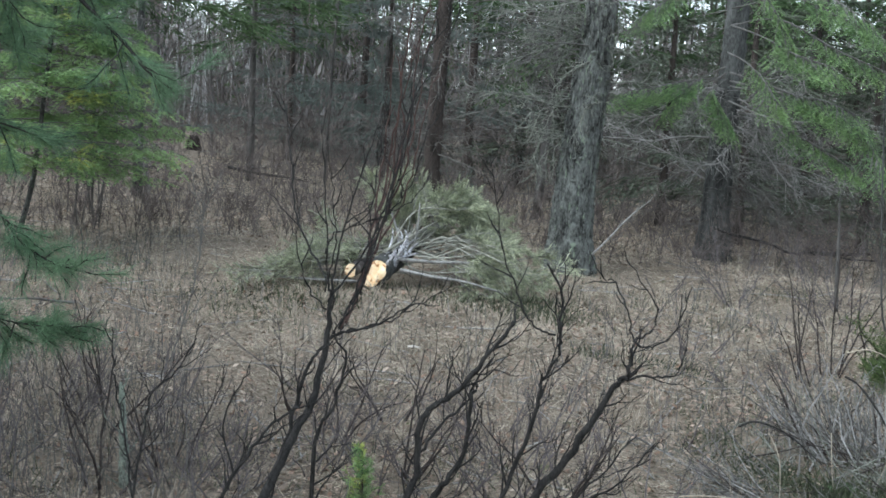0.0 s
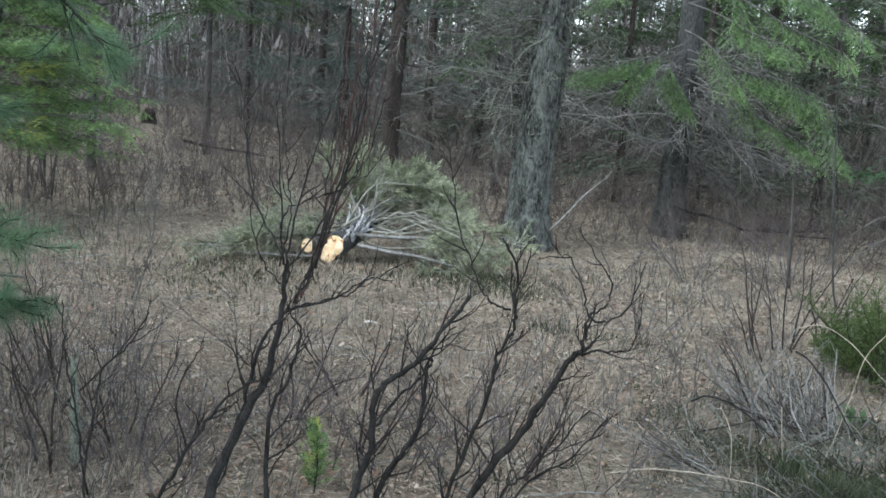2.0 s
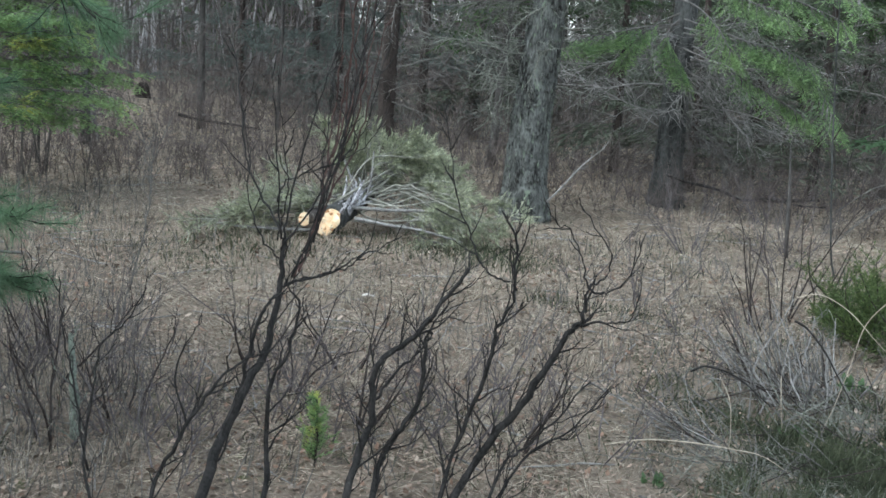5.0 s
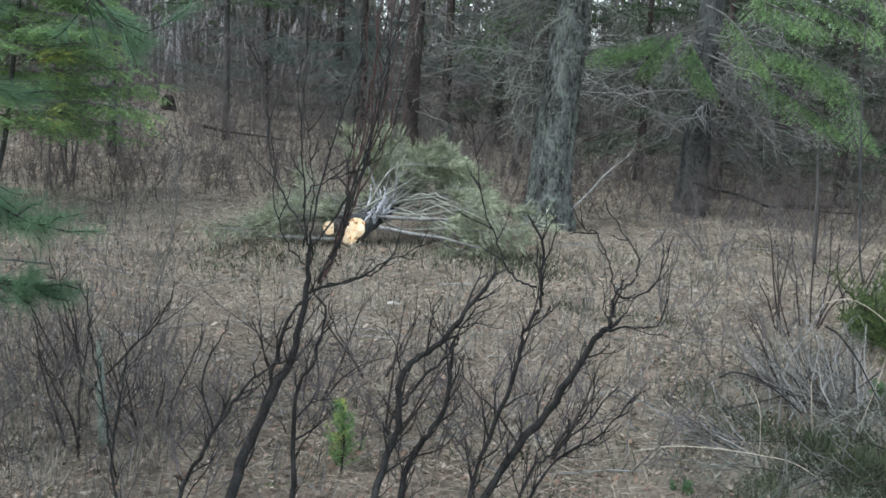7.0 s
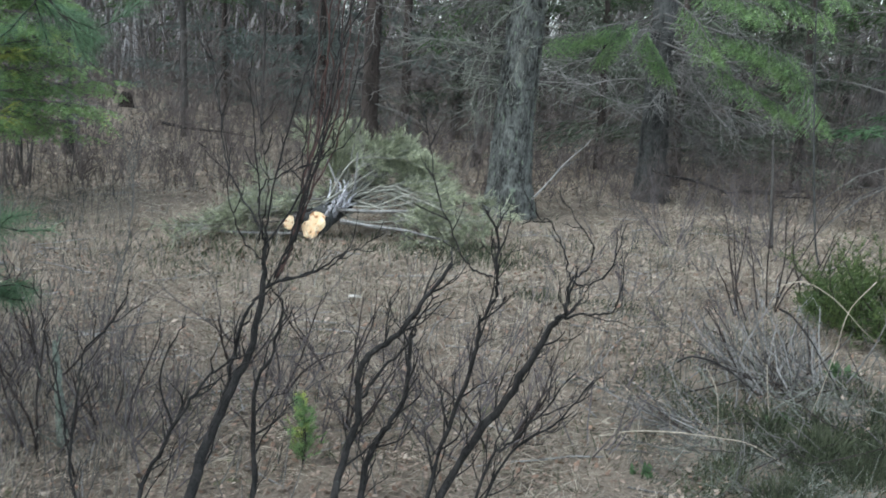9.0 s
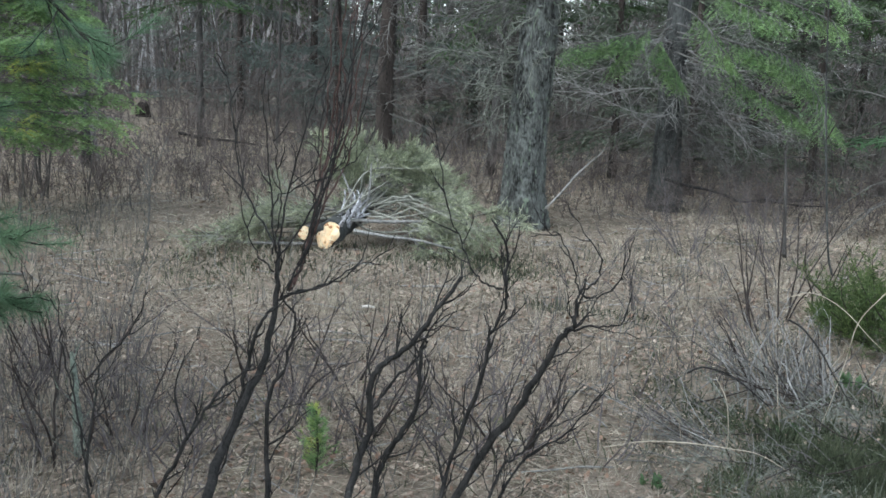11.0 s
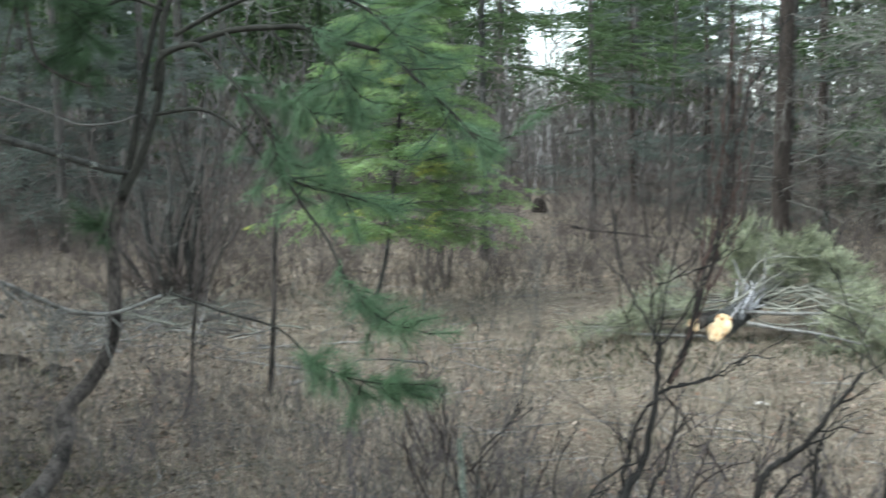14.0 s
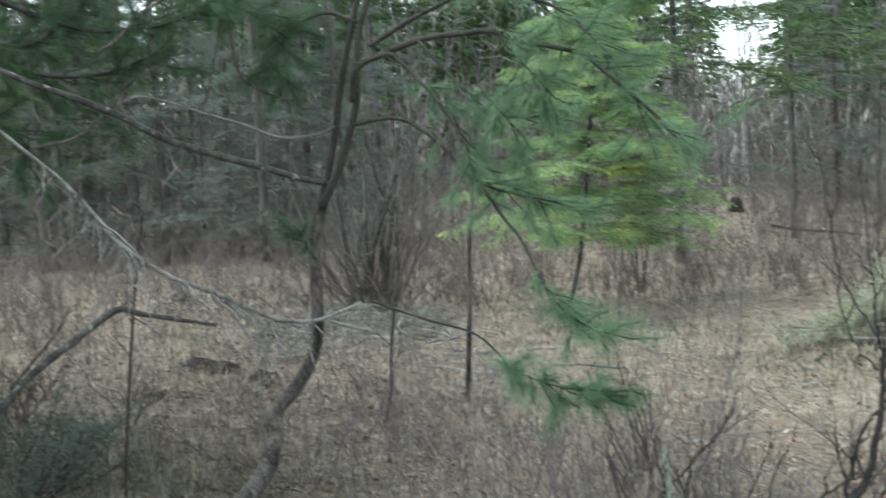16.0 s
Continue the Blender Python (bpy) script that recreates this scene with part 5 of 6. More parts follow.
def unseen_shade_conifers():
    """Unseen conifers added round the standpoint: they shade that side and close the wood behind."""
    for k, (deg, r) in enumerate(((-85, 6.0), (-82, 9.5), (-92, 4.6), (-99, 7.5), (-114, 6.0), (-71, 8.2), (-67, 10.5), (-130, 8.0), (-150, 11.0), (170, 12.0), (120, 12.0), (80, 13.0))):
        a = radians(deg)
        conifer("forest_conifer", r * math.sin(a), r * math.cos(a), 9.0, 0.11, 560 + k, "unseen dark forest conifer added round the clearing's edge to close and shade it", 0.14, 1.9, 8, lean=(0, 0), twigsize=0.36, dead=4, group="conifers of the wood")


backdrop_wood()
unseen_shade_conifers()
gloom_spruces()


def bare_trees():
    rng = np.random.default_rng(92)
    for k in range(80):
        a = radians(-62 + 92 * rng.random() if k > 3 else -16.6 + 0.6 * k)
        r = 20 + 36 * rng.random() if k > 3 else 34 + 4 * k
        x, y = r * math.sin(a), r * math.cos(a)
        tree = root("bare_tree", x, y, "thin grey leafless tree of the wood behind", "tree", "bare trees of the wood")
        top = 4.5 + 3 * rng.random() if k > 3 else 8 + k
        line = trunk_line(x, y, top, (0.03 + 0.04 * rng.normal(), 0), 0.03, 10, rng)
        b = Build()
        r0 = 0.022 + 0.032 * rng.random()
        b.tube(line, [r0, r0 * 0.3], 6, False)
        part("trunk", b, BARK_FAR, tree, smooth=True)
        b = Build()
        twigs(b, rng, line, 0.016 if k > 3 else 0.026, 1, 0.4 if k > 3 else 0.22, 1.0 if k > 3 else 1.5, 0.4, 3, 0.8, 0.15)
        part("crown", b, BRUSH, tree)


bare_trees()


def understorey():
    rng = np.random.default_rng(93)
    b = Build()
    for k in range(4300):
        a = radians(-62 + 92 * rng.random())
        r = 12.8 + 36 * rng.random() ** 1.5
        x, y = r * math.sin(a), r * math.cos(a)
        if abs(math.degrees(a) + 16.2) < 0.8 and 17 < r < 27:
            continue
        h = 0.2 + 0.5 * rng.random() + 2.3 * rng.random() ** 3 * min(1, (r - 11) / 9)
        w = wander(rng, (x, y, gz(x, y)), (rng.normal() * 0.3, rng.normal() * 0.3, 1), h, 4, 0.18, 0.03)
        b.tube(w, [0.003 + 0.00016 * r, 0.002], 3, False)
        m = 22
        s = 0.1 + 0.9 * rng.random(m)
        c = np.stack([np.interp(s, np.linspace(0, 1, 5), w[:, i]) for i in range(3)], -1)
        tip = c + (rng.normal(size=(m, 3)) * 0.6 + np.array([0, 0, 0.7])) * (0.12 + 0.3 * rng.random((m, 1)))
        b.blades(c, tip, 0.003 + 0.00024 * r, rng)
    m = 21000
    a, r = np.radians(-62 + 92 * rng.random(m)), 19 + 26 * rng.random(m)
    keep = (abs(np.degrees(a) + 16.2) > 0.8) | (r > 28)
    a, r, m = a[keep], r[keep], keep.sum()
    base = np.stack([r * np.sin(a), r * np.cos(a), 3.4 * rng.random(m) ** 1.4], -1)
    tip = base + rng.normal(size=(m, 3)) * np.array([0.3, 0.3, 0.25]) + np.array([0, 0, 0.45])
    b.blades(base, tip, 0.0009 * r, rng)
    tagged(part("underbrush", b, UNDERBRUSH), "dense grey-brown leafless underbrush of the wood", "underbrush", kind="stuff")


understorey()


def far_wood():
    """The wood beyond: pale thin trunks, bare twigs and some dark green, closing the view."""
    rng = np.random.default_rng(94)
    b, g = Build(), Build()
    n = 760
    az = np.radians(np.where(rng.random(n) < 0.4, -68 + 44 * rng.random(n), -66 + 100 * rng.random(n)))
    rr = 48 + 34 * rng.random(n)
    for a, r in zip(az, rr):
        x, y = r * math.sin(a), r * math.cos(a)
        gap = abs(math.degrees(a) + 15.4) < 2.4
        h = (4.6 if gap else 10) * (0.7 + 0.5 * rng.random())
        w = wander(rng, (x, y, -0.1), (rng.normal() * 0.06, 0, 1), h, 4, 0.04)
        b.tube(w, [0.035 + 0.05 * rng.random(), 0.02], 3, False)
        m = 56
        s = 0.05 + 0.95 * rng.random(m)
        c = np.stack([np.interp(s, np.linspace(0, 1, 5), w[:, i]) for i in range(3)], -1)
        tip = c + rng.normal(size=(m, 3)) * np.array([0.6, 0.6, 0.3]) + np.array([0, 0, 0.5])
        b.blades(c, tip, 0.045, rng)
    m = 20000
    a, r = np.radians(-66 + 100 * rng.random(m)), 40 + 36 * rng.random(m)
    base = np.stack([r * np.sin(a), r * np.cos(a), 4.2 * rng.random(m) ** 1.5], -1)
    tip = base + rng.normal(size=(m, 3)) * np.array([0.35, 0.35, 0.3]) + np.array([0, 0, 0.9])
    b.slips(base, tip, 0.07, rng)
    p = Build()
    for k in range(46):
        a, r = radians(-15.8 + 2.6 * rng.normal()), 38 + 26 * rng.random()
        x, y = r * math.sin(a), r * math.cos(a)
        w = wander(rng, (x, y, -0.1), (rng.normal() * 0.05, 0, 1), 4 + 2.5 * rng.random(), 4, 0.04)
        p.tube(w, [0.025 + 0.03 * rng.random(), 0.015], 4, False)
    tagged(part("far_birches", p, FARPALE), "far pale thin birch trunks below the sky gap", "far trees", kind="stuff")
    tagged(part("far_wood", b, FARWOOD), "far wood of thin grey leafless trees and scrub", "far trees", kind="stuff")
    for k in range(300):
        a = -66 + 100 * rng.random() if k < 95 else -68 + 44 * rng.random() if k < 220 else -24 + 16 * rng.random() if k < 270 else -42 + 15 * rng.random()
        if abs(a + 15.6) < 1.8:
            continue
        a, r = radians(a), 50 + 28 * rng.random()
        x, y, top = r * math.sin(a), r * math.cos(a), (9 if k < 270 else 14) + 6 * rng.random()
        g.tube([(x, y, -0.1), (x, y, top)], [0.16, 0.03], 5, False)
        m = 520
        z = 1.0 + (top - 1.0) * rng.random(m)
        th = rng.random(m) * 2 * np.pi
        q = (0.3 + 2.3 * (1 - z / (top + 1))) * rng.random(m) ** 0.6
        c = np.stack([x + q * np.cos(th), y + q * np.sin(th), z - 0.15 * q], -1)
        tip = c + np.stack([np.cos(th) * 0.5, np.sin(th) * 0.5, np.full(m, -0.2)], -1) + rng.normal(size=(m, 3)) * 0.15
        g.blades(c, tip, 0.17, rng)
    tagged(part("far_conifers", g, FARGREEN), "far dark green conifers behind the clearing", "far trees", kind="stuff")


far_wood()


# ---- right side: dead brush, juniper, long stalks ----
def juniper(x, y, rad, height, seed, label, green=None, count=46):
    rng = np.random.default_rng(seed)
    bush = root("juniper_bush", x, y, label, "bush")
    for k in range(count):
        a = rng.random() * 2 * np.pi
        ln = height * (0.55 + 0.85 * rng.random() ** 1.4)
        tilt = 0.2 + 2.3 * rng.random()
        w = wander(rng, (x + rad * 0.25 * math.cos(a), y + rad * 0.25 * math.sin(a), gz(x, y)), (math.cos(a) * tilt, math.sin(a) * tilt, 0.9), ln, 7, 0.10, 0.02)
        bt, bn = Build(), Build()
        bt.tube(w, [0.008, 0.003], 4, False)
        for j in range(2, 8):
            for _ in range(8):
                t = wander(rng, w[j], unit(w[j] - w[j - 1]) * 0.9 + rng.normal(size=3) * 0.65 + np.array([0, 0, 0.25]), 0.08 + 0.10 * rng.random(), 3, 0.2, 0.05)
                m = 16
                q = rng.random(m)
                c = np.stack([np.interp(q, np.linspace(0, 1, 4), t[:, i]) for i in range(3)], -1)
                bn.blades(c, c + (unit(t[-1] - t[0]) * 0.7 + rng.normal(size=(m, 3)) * 0.55) * 0.028, 0.006, rng)
        stem = part("stem", bt, TWIG, bush)
        part("foliage", bn, green or JUNIPER, stem)


x, y = (3.33, 7.35)
juniper(x, y, 1.2, 0.56, 201, "dense dark green low juniper bush on the clearing's edge", count=84)


x, y = (-5.45, 3.85)
juniper(x, y, 1.0, 0.6, 203, "dark low juniper bush under the leaning bough", DARKGREEN, 40)

for k, (x, y, h) in enumerate(((-6.0, 4.55, 0.7), (-6.5, 4.9, 0.9), (-7.1, 5.2, 0.9), (-6.2, 5.5, 0.6), (-7.6, 5.9, 0.8), (-5.7, 4.25, 0.6))):
    wild_shrub(x, y, h, 7, 720 + k, TWIG, "dark leafless low shrub in the shade", group="dark shrubs in the shade", twig_len=0.3, depth=1, every=0.06, r=0.006, spread=0.7)


def brush_heap(name, x, y, seed, count, width, height, label, heading, material, length=0.7, r=0.005, rise=0.6, fan=1.2):
    """A heap of dead twigs, each one a part."""
    rng = np.random.default_rng(seed)
    heap = root(name, x, y, label, "brush heap")
    for k in range(count):
        p = np.array([x + rng.normal() * width, y + rng.normal() * width * 0.6, 0])
        p[2] = gz(p[0], p[1]) + height * rng.random() ** 2 * 0.5
        a = heading + rng.normal() * fan
        w = wander(rng, p, (math.cos(a), math.sin(a) * 0.7, 0.1 + rise * rng.random() * 1.4), length * (0.5 + 0.8 * rng.random()), 6, 0.09, -0.02)
        w[:, 2] = np.maximum(w[:, 2], gz(w[:, 0], w[:, 1]) + 0.01)
        b = Build()
        rr = r * (0.6 + 0.8 * rng.random())
        b.tube(w, [rr, rr * 0.35], 4, False)
        twigs(b, rng, w, rr * 0.6, 1, 0.09, length * 0.35, 0.0, 3)
        part("twig", b, (material, DEADWOOD, TWIG, DEADWOOD, material)[k % 5] if r < 0.005 else material if k % 5 < 3 else DEADWOOD, heap)


x, y = (2.02, 5.85)
brush_heap("brush_heap", x, y, 211, 96, 0.15, 0.25, "tangled heap of weathered grey dead twigs", radians(112), GREY_TWIG, 0.46, 0.0048, 1.4, 0.6)
x, y = (2.12, 5.45)
brush_heap("brush_heap", x, y, 212, 56, 0.3, 0.12, "grey dead twigs lying over low green weeds", radians(130), OLIVE_TWIG, 0.42, 0.004, 0.6, 1.0)
x, y = (1.40, 5.26)
brush_heap("brush_heap", x, y, 213, 34, 0.07, 0.05, "small fan of flattened grey dead twigs", radians(135), GREY_TWIG, 0.42, 0.0033, 0.22, 0.3)
x, y = (1.62, 4.85)
brush_heap("brush_heap", x, y, 214, 54, 0.28, 0.06, "low mat of dead twigs in the dull green weeds", radians(120), BRUSH, 0.36, 0.0034, 0.3, 1.2)


def stalk(pts, r, label, name="dry_stalk", material=None, category="stalk", twig=0.0, seed=1, sides=5, lump=0.08):
    rng = np.random.default_rng(seed)
    w = smooth_line(pts, 6)
    b = Build()
    b.tube(w, [r, r * 0.8, r * 0.35], sides, True, lump, rng)
    if twig:
        twigs(b, rng, w, min(r * 0.5, 0.006), 1, 0.14, twig, 0.4, 3)
    return tagged(part(name, b, material or STRAW, smooth=True), label, category)


stalk([(0.82, 5.01, 0.02), (1.00, 4.98, 0.07), (1.21, 4.93, 0.09), (1.42, 4.87, 0.09), (1.54, 4.83, 0.08), (1.70, 4.78, 0.00)], 0.004, "long pale arching dead grass stalk")
stalk([(1.39, 5.19, 0.35), (1.45, 5.18, 0.23), (1.47, 5.17, 0.06), (1.47, 5.17, -0.09)], 0.003, "bent pale dead grass stalk")
stalk([(1.73, 5.30, 0.34), (1.75, 5.29, 0.16), (1.77, 5.29, 0.04)], 0.003, "upright pale dead grass stalk")
stalk([(2.17, 5.13, 0.83), (2.07, 5.17, 0.67), (2.03, 5.19, 0.45), (1.98, 5.21, 0.21), (1.94, 5.22, 0.08)], 0.003, "long pale leaning dead grass stalk")
stalk([(1.82, 5.48, 0.72), (1.93, 5.44, 0.75), (2.07, 5.39, 0.68), (2.21, 5.33, 0.54), (2.29, 5.30, 0.47)], 0.003, "long arching straw-coloured dead stalk")
stalk([(1.76, 5.29, 0.64), (1.83, 5.27, 0.60), (1.92, 5.23, 0.49), (1.98, 5.21, 0.39), (2.08, 5.17, 0.23)], 0.006, "dark dead twig sticking out of the brush", "dead_twig", BARK_DARK, "twig", 0.2, 3)
stalk([(1.32, 5.52, 0.27), (1.40, 5.50, 0.31), (1.54, 5.46, 0.28), (1.67, 5.42, 0.19), (1.78, 5.39, 0.10)], 0.006, "dark crooked dead twig over the brush", "dead_twig", BARK_DARK, "twig", 0.15, 4)
stalk([(1.90, 6.29, 0.32), (1.84, 6.31, 0.49), (1.79, 6.33, 0.66), (1.75, 6.34, 0.82)], 0.005, "thin bare sapling at the clearing's edge", "bare_sapling", TWIG, "sapling", 0.3, 5)
stalk([(2.25, 7.02, 0.22), (2.23, 7.03, 0.53), (2.23, 7.03, 0.84), (2.22, 7.03, 1.07)], 0.006, "thin bare sapling at the clearing's edge", "bare_sapling", TWIG, "sapling", 0.35, 6)
stalk([(3.26, 8.91, 0.18), (3.21, 8.93, 0.42), (3.12, 8.96, 1.27), (3.05, 8.99, 2.19), (3.03, 8.99, 2.64)], 0.0095, "slender dark sapling with a forked top", "bare_sapling", BARK_DIM, "sapling", 0.5, 7, 7)
stalk([(3.12, 8.96, 1.32), (3.22, 8.93, 1.56), (3.31, 8.89, 1.88), (3.45, 8.84, 2.12)], 0.006, "thin forked bough of a slender sapling", "bare_sapling", TWIG, "sapling", 0.4, 8, 6)
stalk([(3.19, 10.00, 0.12), (3.16, 10.00, 0.44), (3.14, 10.01, 0.82), (3.11, 10.02, 1.13)], 0.02, "short leaning dead sapling", "bare_sapling", BARK_FAR, "sapling", 0.4, 9, 6)
stalk([(2.70, 13.51, 0.44), (2.93, 13.46, 0.38), (3.21, 13.40, 0.34), (3.42, 13.35, 0.29), (3.62, 13.29, 0.22), (3.91, 13.21, 0.26), (4.24, 13.11, 0.22), (4.55, 13.00, 0.23)], 0.02, "fallen dark bough lying by the hemlock", "fallen_bough", BARK_DARK, "bough", 0.3, 10, 7)
stalk([(4.15, 14.39, 0.10), (4.46, 14.29, 0.12), (4.87, 14.16, 0.17)], 0.035, "fallen dark log in the dead grass", "fallen_bough", BARK_DARK, "bough", 0.0, 11, 7)
stalk([(-4.98, 19.35, 0.31), (-4.49, 19.47, 0.22), (-3.90, 19.60, 0.16), (-3.40, 19.69, 0.08)], 0.03, "fallen dark pole leaning in the underbrush", "fallen_bough", BARK_DARK, "bough", 0.4, 12, 7)
stalk([(-4.63, 3.23, 0.64), (-4.57, 3.32, 0.76), (-4.47, 3.46, 0.93), (-4.33, 3.63, 1.08), (-4.21, 3.78, 1.20), (-4.13, 3.87, 1.17), (-4.02, 3.98, 1.13), (-3.87, 4.13, 1.08)], 0.024, "thick dark dead bough leaning over the grass", "fallen_bough", LICHEN_BARK, "bough", 0.3, 13, 8)
stalk([(-4.37, 3.25, 0.90), (-4.31, 3.34, 1.02), (-4.24, 3.43, 1.14), (-4.19, 3.49, 1.27)], 0.007, "dark side twig of a dead bough", "dead_twig", BARK_DARK, "twig", 0.15, 14)
stalk([(-4.27, 6.10, -0.03), (-4.21, 6.14, 0.25), (-4.19, 6.15, 0.57), (-4.15, 6.18, 0.96), (-4.12, 6.20, 1.35), (-4.11, 6.20, 1.62)], 0.014, "slender dark bare sapling", "bare_sapling", BARK_YOUNG, "sapling", 0.35, 15, 7)
stalk([(-4.66, 4.13, 0.08), (-4.62, 4.17, 0.61), (-4.58, 4.21, 1.04), (-4.54, 4.26, 1.46), (-4.51, 4.29, 1.67)], 0.010, "thin dark bare sapling", "bare_sapling", TWIG, "sapling", 0.3, 16, 6)
stalk([(-1.65, 4.70, -0.44), (-1.67, 4.70, -0.21), (-1.68, 4.69, 0.12), (-1.69, 4.69, 0.34), (-1.70, 4.69, 0.50)], 0.026, "dead sapling crusted with pale green lichen", "lichen_sapling", LICHEN, "sapling", 0.2, 17, 9, 0.9)
stalk([(-5.76, 17.12, -0.68), (-5.72, 17.13, 0.00), (-5.76, 17.11, 0.38), (-5.87, 17.08, 1.05), (-5.90, 17.07, 1.89), (-5.92, 17.06, 3.18)], 0.05, "slender pale birch with a crooked trunk", "birch_tree", BIRCH, "tree", 0.6, 18, 8)
stalk([(-4.19, 7.14, -0.05), (-4.14, 7.16, 0.64), (-4.12, 7.18, 1.20), (-4.06, 7.21, 1.76), (-4.01, 7.24, 2.40)], 0.022, "slender bare sapling standing under the pine", "bare_sapling", BARK_YOUNG, "sapling", 0.4, 19, 8)


def seedling():
    rng = np.random.default_rng(221)
    x, y = (-0.56, 4.62)
    s = root("fir_seedling", x, y, "tiny bright green fir seedling", "seedling")
    b, g, old = Build(), Build(), Build()
    z = gz(x, y)
    b.tube([(x, y, z - 0.02), (x + 0.01, y, z + 0.15), (x, y, z + 0.32)], [0.006, 0.002], 5)
    for k in range(60):
        p = np.array([x, y, z + 0.03 + 0.29 * k / 60])
        a = rng.random() * 2 * np.pi
        t = wander(rng, p, (math.cos(a), math.sin(a), 0.8), (0.06 + 0.07 * rng.random()) * (1.15 - k / 90), 3, 0.2)
        b.tube(t, [0.002, 0.001], 3, False)
        m = 40
        q = rng.random(m)
        c = np.stack([np.interp(q, np.linspace(0, 1, 4), t[:, i]) for i in range(3)], -1)
        (g if k % 2 else old).blades(c, c + (unit(t[-1] - t[0]) * 0.7 + rng.normal(size=(m, 3)) * 0.5) * 0.024, 0.004, rng)
    part("stem", b, TWIG, s)
    part("fresh_needles", old, FIR, s, "yellow-green fresh needles")
    part("needles", g, HEMLOCK, s)


seedling()


def weed_plant(x, y, rad, n, seed, label):
    """A low green broad-leaved weed."""
    rng = np.random.default_rng(seed)
    plant = root("weed_plant", x, y, label, "weed", "green weeds by the brush")
    for k in range(n):
        a, tilt = rng.random() * 2 * np.pi, 0.3 + 1.1 * rng.random()
        p = np.array([x, y, gz(x, y) - 0.005]) + rng.normal(size=3) * np.array([rad, rad, 0]) * 0.35
        way = unit((math.cos(a) * tilt, math.sin(a) * tilt, 0.8))
        ln = rad * (0.5 + 0.7 * rng.random())
        b = Build()
        b.tube([p, p + way * ln * 0.4], [0.0018, 0.0015], 4, False)
        b.slips([p + way * ln * 0.35, p + way * ln * 0.4], [p + way * ln, p + way * ln * 0.9 + np.array([0, 0, 0.015])], ln * 0.36, rng, (0, 0, 1))
        part("leaf", b, WEED, plant)


for k, (p, rad, n) in enumerate([((1.02, 4.72), 0.07, 22), ((1.84, 5.29), 0.07, 24), ((2.50, 6.26), 0.10, 30)]):
    weed_plant(p[0], p[1], rad, n, 620 + k, "small bright green leafy weed in the dead grass")


# ---- left side: many-stemmed clump, brush, earth ----
def clump():
    rng = np.random.default_rng(231)
    x, y = (-7.75, 10.95)
    tree = root("alder_clump", x, y, "many-stemmed leafless grey alder clump", "shrub")
    for k in range(46):
        a = rng.random() * 2 * np.pi
        thick = k < 8
        sp = 0.02 + (0.10 if thick else 0.62) * rng.random() ** 1.1
        w = wander(rng, (x + 0.42 * rng.random() * math.cos(a), y + 0.3 * rng.random() * math.sin(a), gz(x, y) - 0.05), (math.cos(a) * sp, math.sin(a) * sp, 1), (1.5 if thick else 0.9) + 1.3 * rng.random(), 9, 0.10, 0.01)
        b = Build()
        r = 0.024 + 0.018 * rng.random() if thick else 0.009 + 0.010 * rng.random()
        b.tube(w, [r, r * 0.8, r * 0.45], 7, False, 0.12, rng)
        twigs(b, rng, w, 0.007, 1, 0.2, 0.42, 0.4, 3)
        part("stem", b, LICHEN_BARK if thick else (BARK_DIM, UNDERBRUSH, BARK_FAR, UNDERBRUSH)[k % 4], tree, smooth=True)
    # a mess of dark suckers round the foot
    for k in range(44):
        a = rng.random() * 2 * np.pi
        w = wander(rng, (x + 0.55 * rng.normal() * 0.6, y + 0.4 * rng.normal() * 0.6, gz(x, y) - 0.03), (math.cos(a) * 0.6, math.sin(a) * 0.6, 0.8), 0.4 + 0.5 * rng.random(), 6, 0.18)
        b = Build()
        b.tube(w, [0.008, 0.003], 4, False)
        twigs(b, rng, w, 0.005, 0, 0.09, 0.25, 0.2, 3)
        part("sucker", b, TWIG, tree)


clump()
x, y = (-7.41, 9.90)
brush_heap("brush_heap", x, y, 241, 84, 0.6, 0.14, "heap of cut grey boughs at the foot of the alder clump", radians(20), OLIVE_TWIG, 0.55, 0.011, 0.18)
x, y = (-6.27, 9.24)
brush_heap("brush_heap", x, y, 242, 60, 0.7, 0.15, "scattered grey boughs lying in the litter", radians(170), OLIVE_TWIG, 0.55, 0.011, 0.08)
for k, p in enumerate([(-5.74, 8.86), (-6.54, 8.99), (-6.91, 7.99), (-4.48, 8.09)]):
    brush_heap("brush_heap", p[0], p[1], 244 + k, 12, 0.45, 0.08, "broken grey and brown sticks lying in the leaves", radians(30 + 50 * k), GREY_TWIG, 0.5, 0.012, 0.06)
x, y = (-6.85, 7.86)
brush_heap("brush_heap", x, y, 243, 16, 0.3, 0.1, "few pale dead boughs lying on the ground", radians(60), GREY_TWIG, 0.6, 0.009, 0.08)


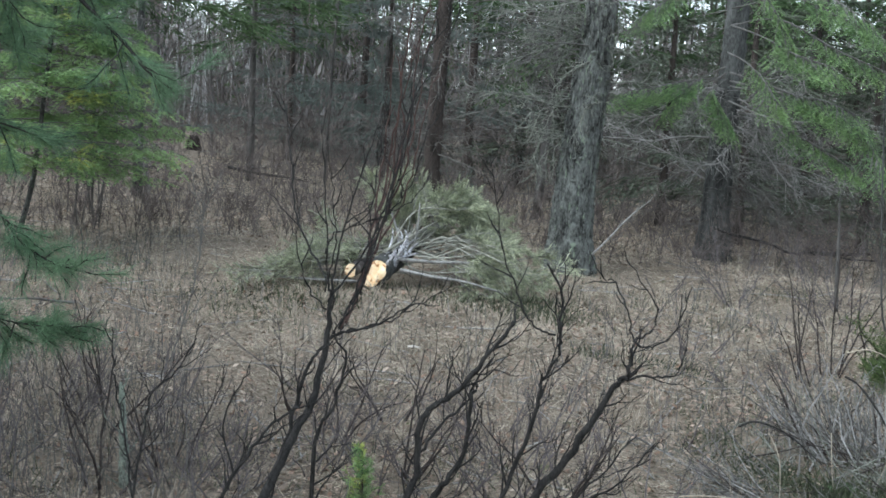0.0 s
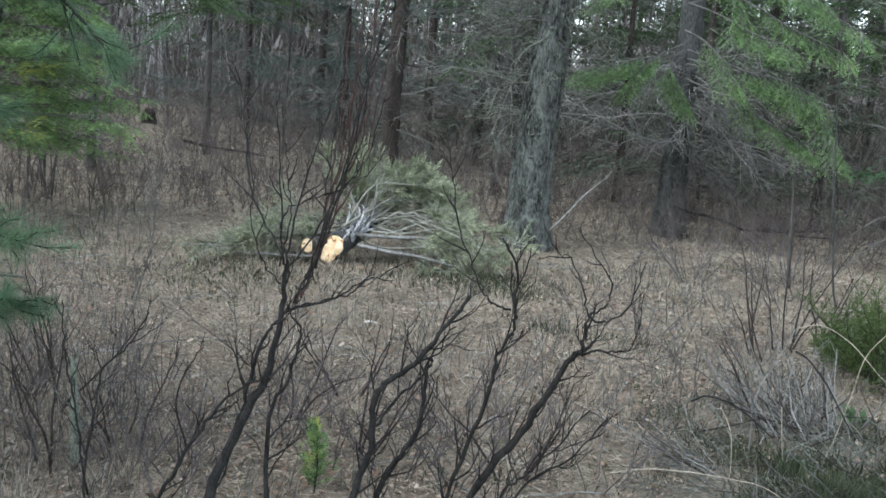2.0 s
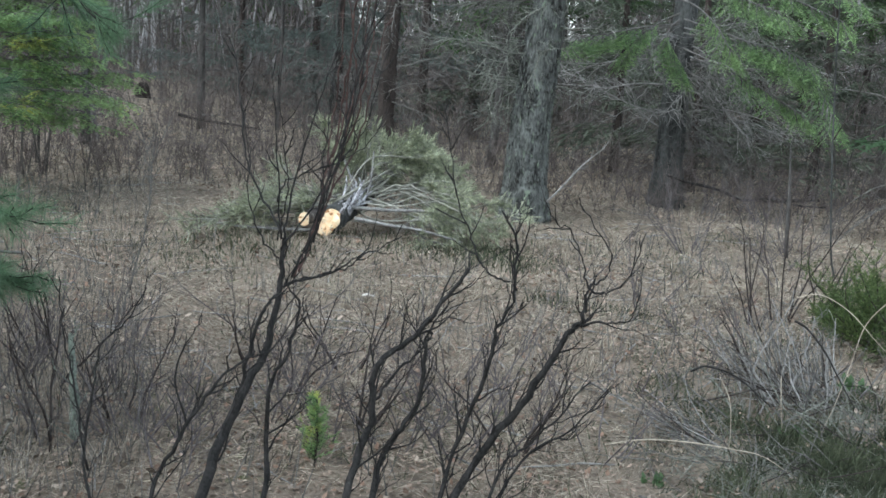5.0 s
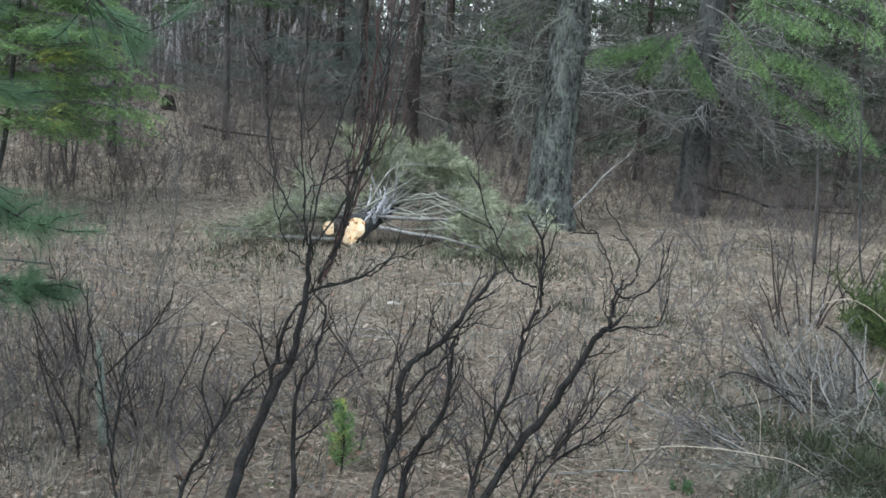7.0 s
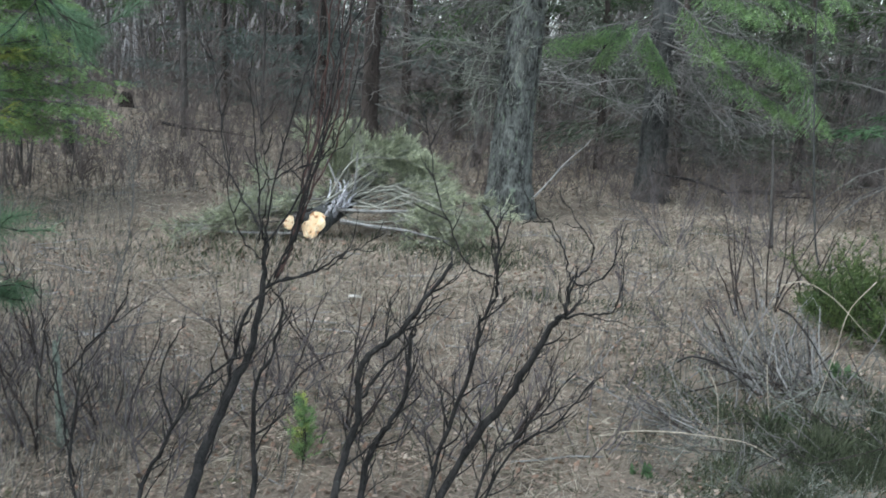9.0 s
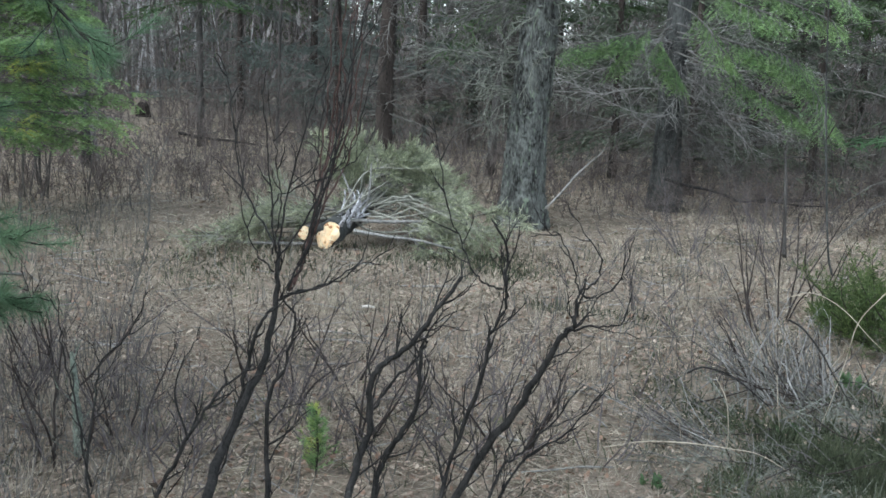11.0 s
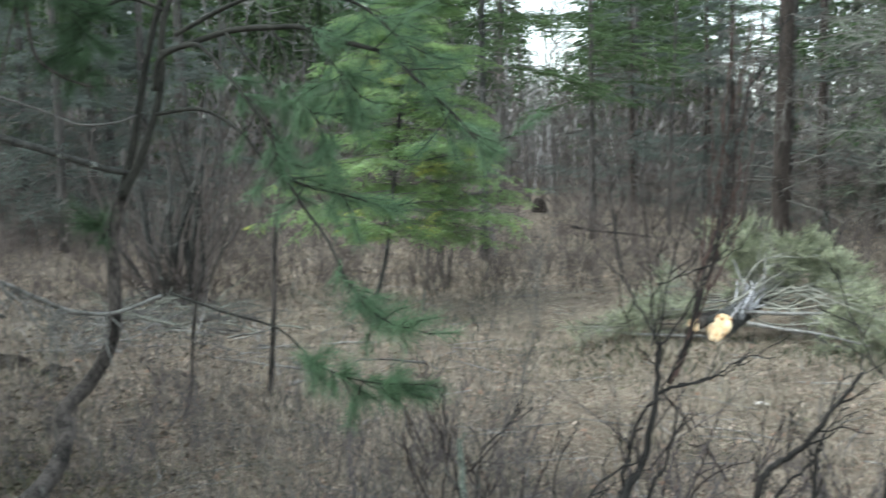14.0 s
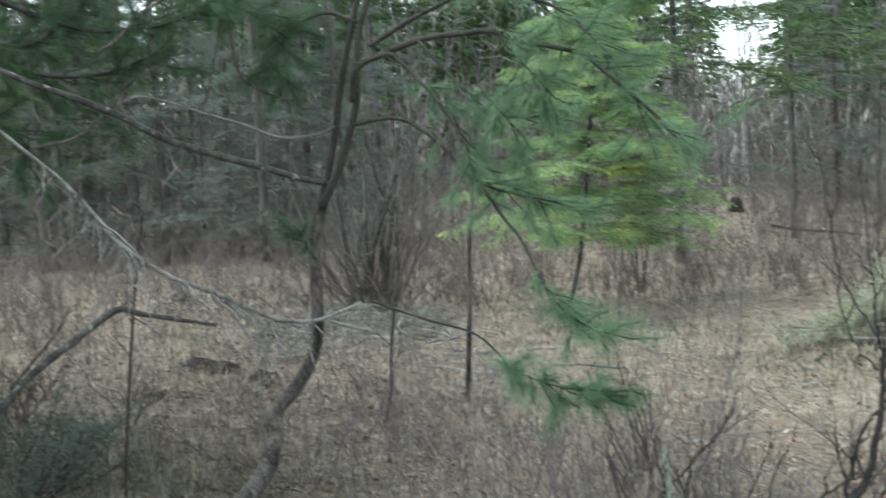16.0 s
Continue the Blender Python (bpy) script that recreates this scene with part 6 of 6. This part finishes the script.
def clod(x, y, rad, high, seed, label, name="earth_clod", material=None, round_off=1.0):
    """A lumpy piece of dug earth or rotten wood."""
    rng = np.random.default_rng(seed)
    n, m = 18, 7
    v, f = [], []
    for i in range(m):
        for j in range(n):
            a, e = 2 * np.pi * j / n, (i / (m - 1)) * np.pi / 2
            q = rad * math.cos(e) ** round_off * (0.7 + 0.3 * math.sin(3 * a + seed) + 0.25 * rng.random())
            v.append((x + q * math.cos(a), y + q * math.sin(a) * 0.7, gz(x, y) - 0.03 + high * math.sin(e) * (0.85 + 0.3 * rng.random())))
    for i in range(m - 1):
        for j in range(n):
            p, q = i * n + j, i * n + (j + 1) % n
            f += [(p, q, p + n), (q, q + n, p + n)]
    b = Build()
    b.add(v, f)
    tagged(part(name, b, material or EARTH), label, "earth" if name == "earth_clod" else "stump")


for k, p in enumerate([(-7.18, 7.30), (-6.84, 7.27), (-6.30, 7.17)]):
    clod(p[0], p[1], 0.25 - 0.04 * k, 0.115, 250 + k, "dark clod of freshly dug earth")
x, y = (-8.11, 27.96)
clod(x, y, 0.2, 0.4, 260, "dark rotten stump in the underbrush", "rotten_stump", round_off=0.35)


def edge_trunks():
    """Trunks standing at the wood's edge."""
    for k, (p, r, lean, bark) in enumerate([(((6.31, 15.72)), 0.17, 0.07, BARK_FAR), (((5.03, 18.82)), 0.10, 0.05, BARK_FAR), (((-4.78, 20.25)), 0.06, 0.0, BARK_FAR),
                                            (((-5.46, 15.87)), 0.06, 0.0, BARK_DIM), (((-16.44, 15.23)), 0.10, -0.03, BARK_FAR), (((-17.87, 14.18)), 0.12, -0.03, BARK_FAR), (((0.59, 16.98)), 0.06, 0.05, BARK_FAR)]):
        conifer("edge_conifer", p[0], p[1], 9.0, r, 400 + k, "conifer with bare dark lower trunk at the wood's edge", 0.28, 1.9, 15, bark, None, (lean, 0), group="conifers of the wood")


edge_trunks()


def sapling_clump(x, y, n, h, seed):
    rng = np.random.default_rng(seed)
    tree = root("sapling_clump", x, y, "clump of thin dark bare saplings", "saplings")
    for k in range(n):
        a = rng.random() * 2 * np.pi
        w = wander(rng, (x + 0.3 * rng.normal(), y + 0.3 * rng.normal(), gz(x, y) - 0.05), (0.12 * rng.normal(), 0.1 * rng.normal(), 1), h * (0.6 + 0.5 * rng.random()), 7, 0.05)
        b = Build()
        b.tube(w, [0.012, 0.005], 5, False)
        twigs(b, rng, w, 0.008, 0, 0.2, 0.5, 0.3, 3)
        part("stem", b, BARK_FAR, tree)


for k, p in enumerate([(2.45, 18.20), (1.67, 17.08), (-12.19, 15.48), (-5.46, 13.88), (-4.87, 13.03), (4.45, 18.48), (5.51, 15.08), (-9.36, 14.85)]):
    sapling_clump(p[0], p[1], 6, 2.2, 270 + k)
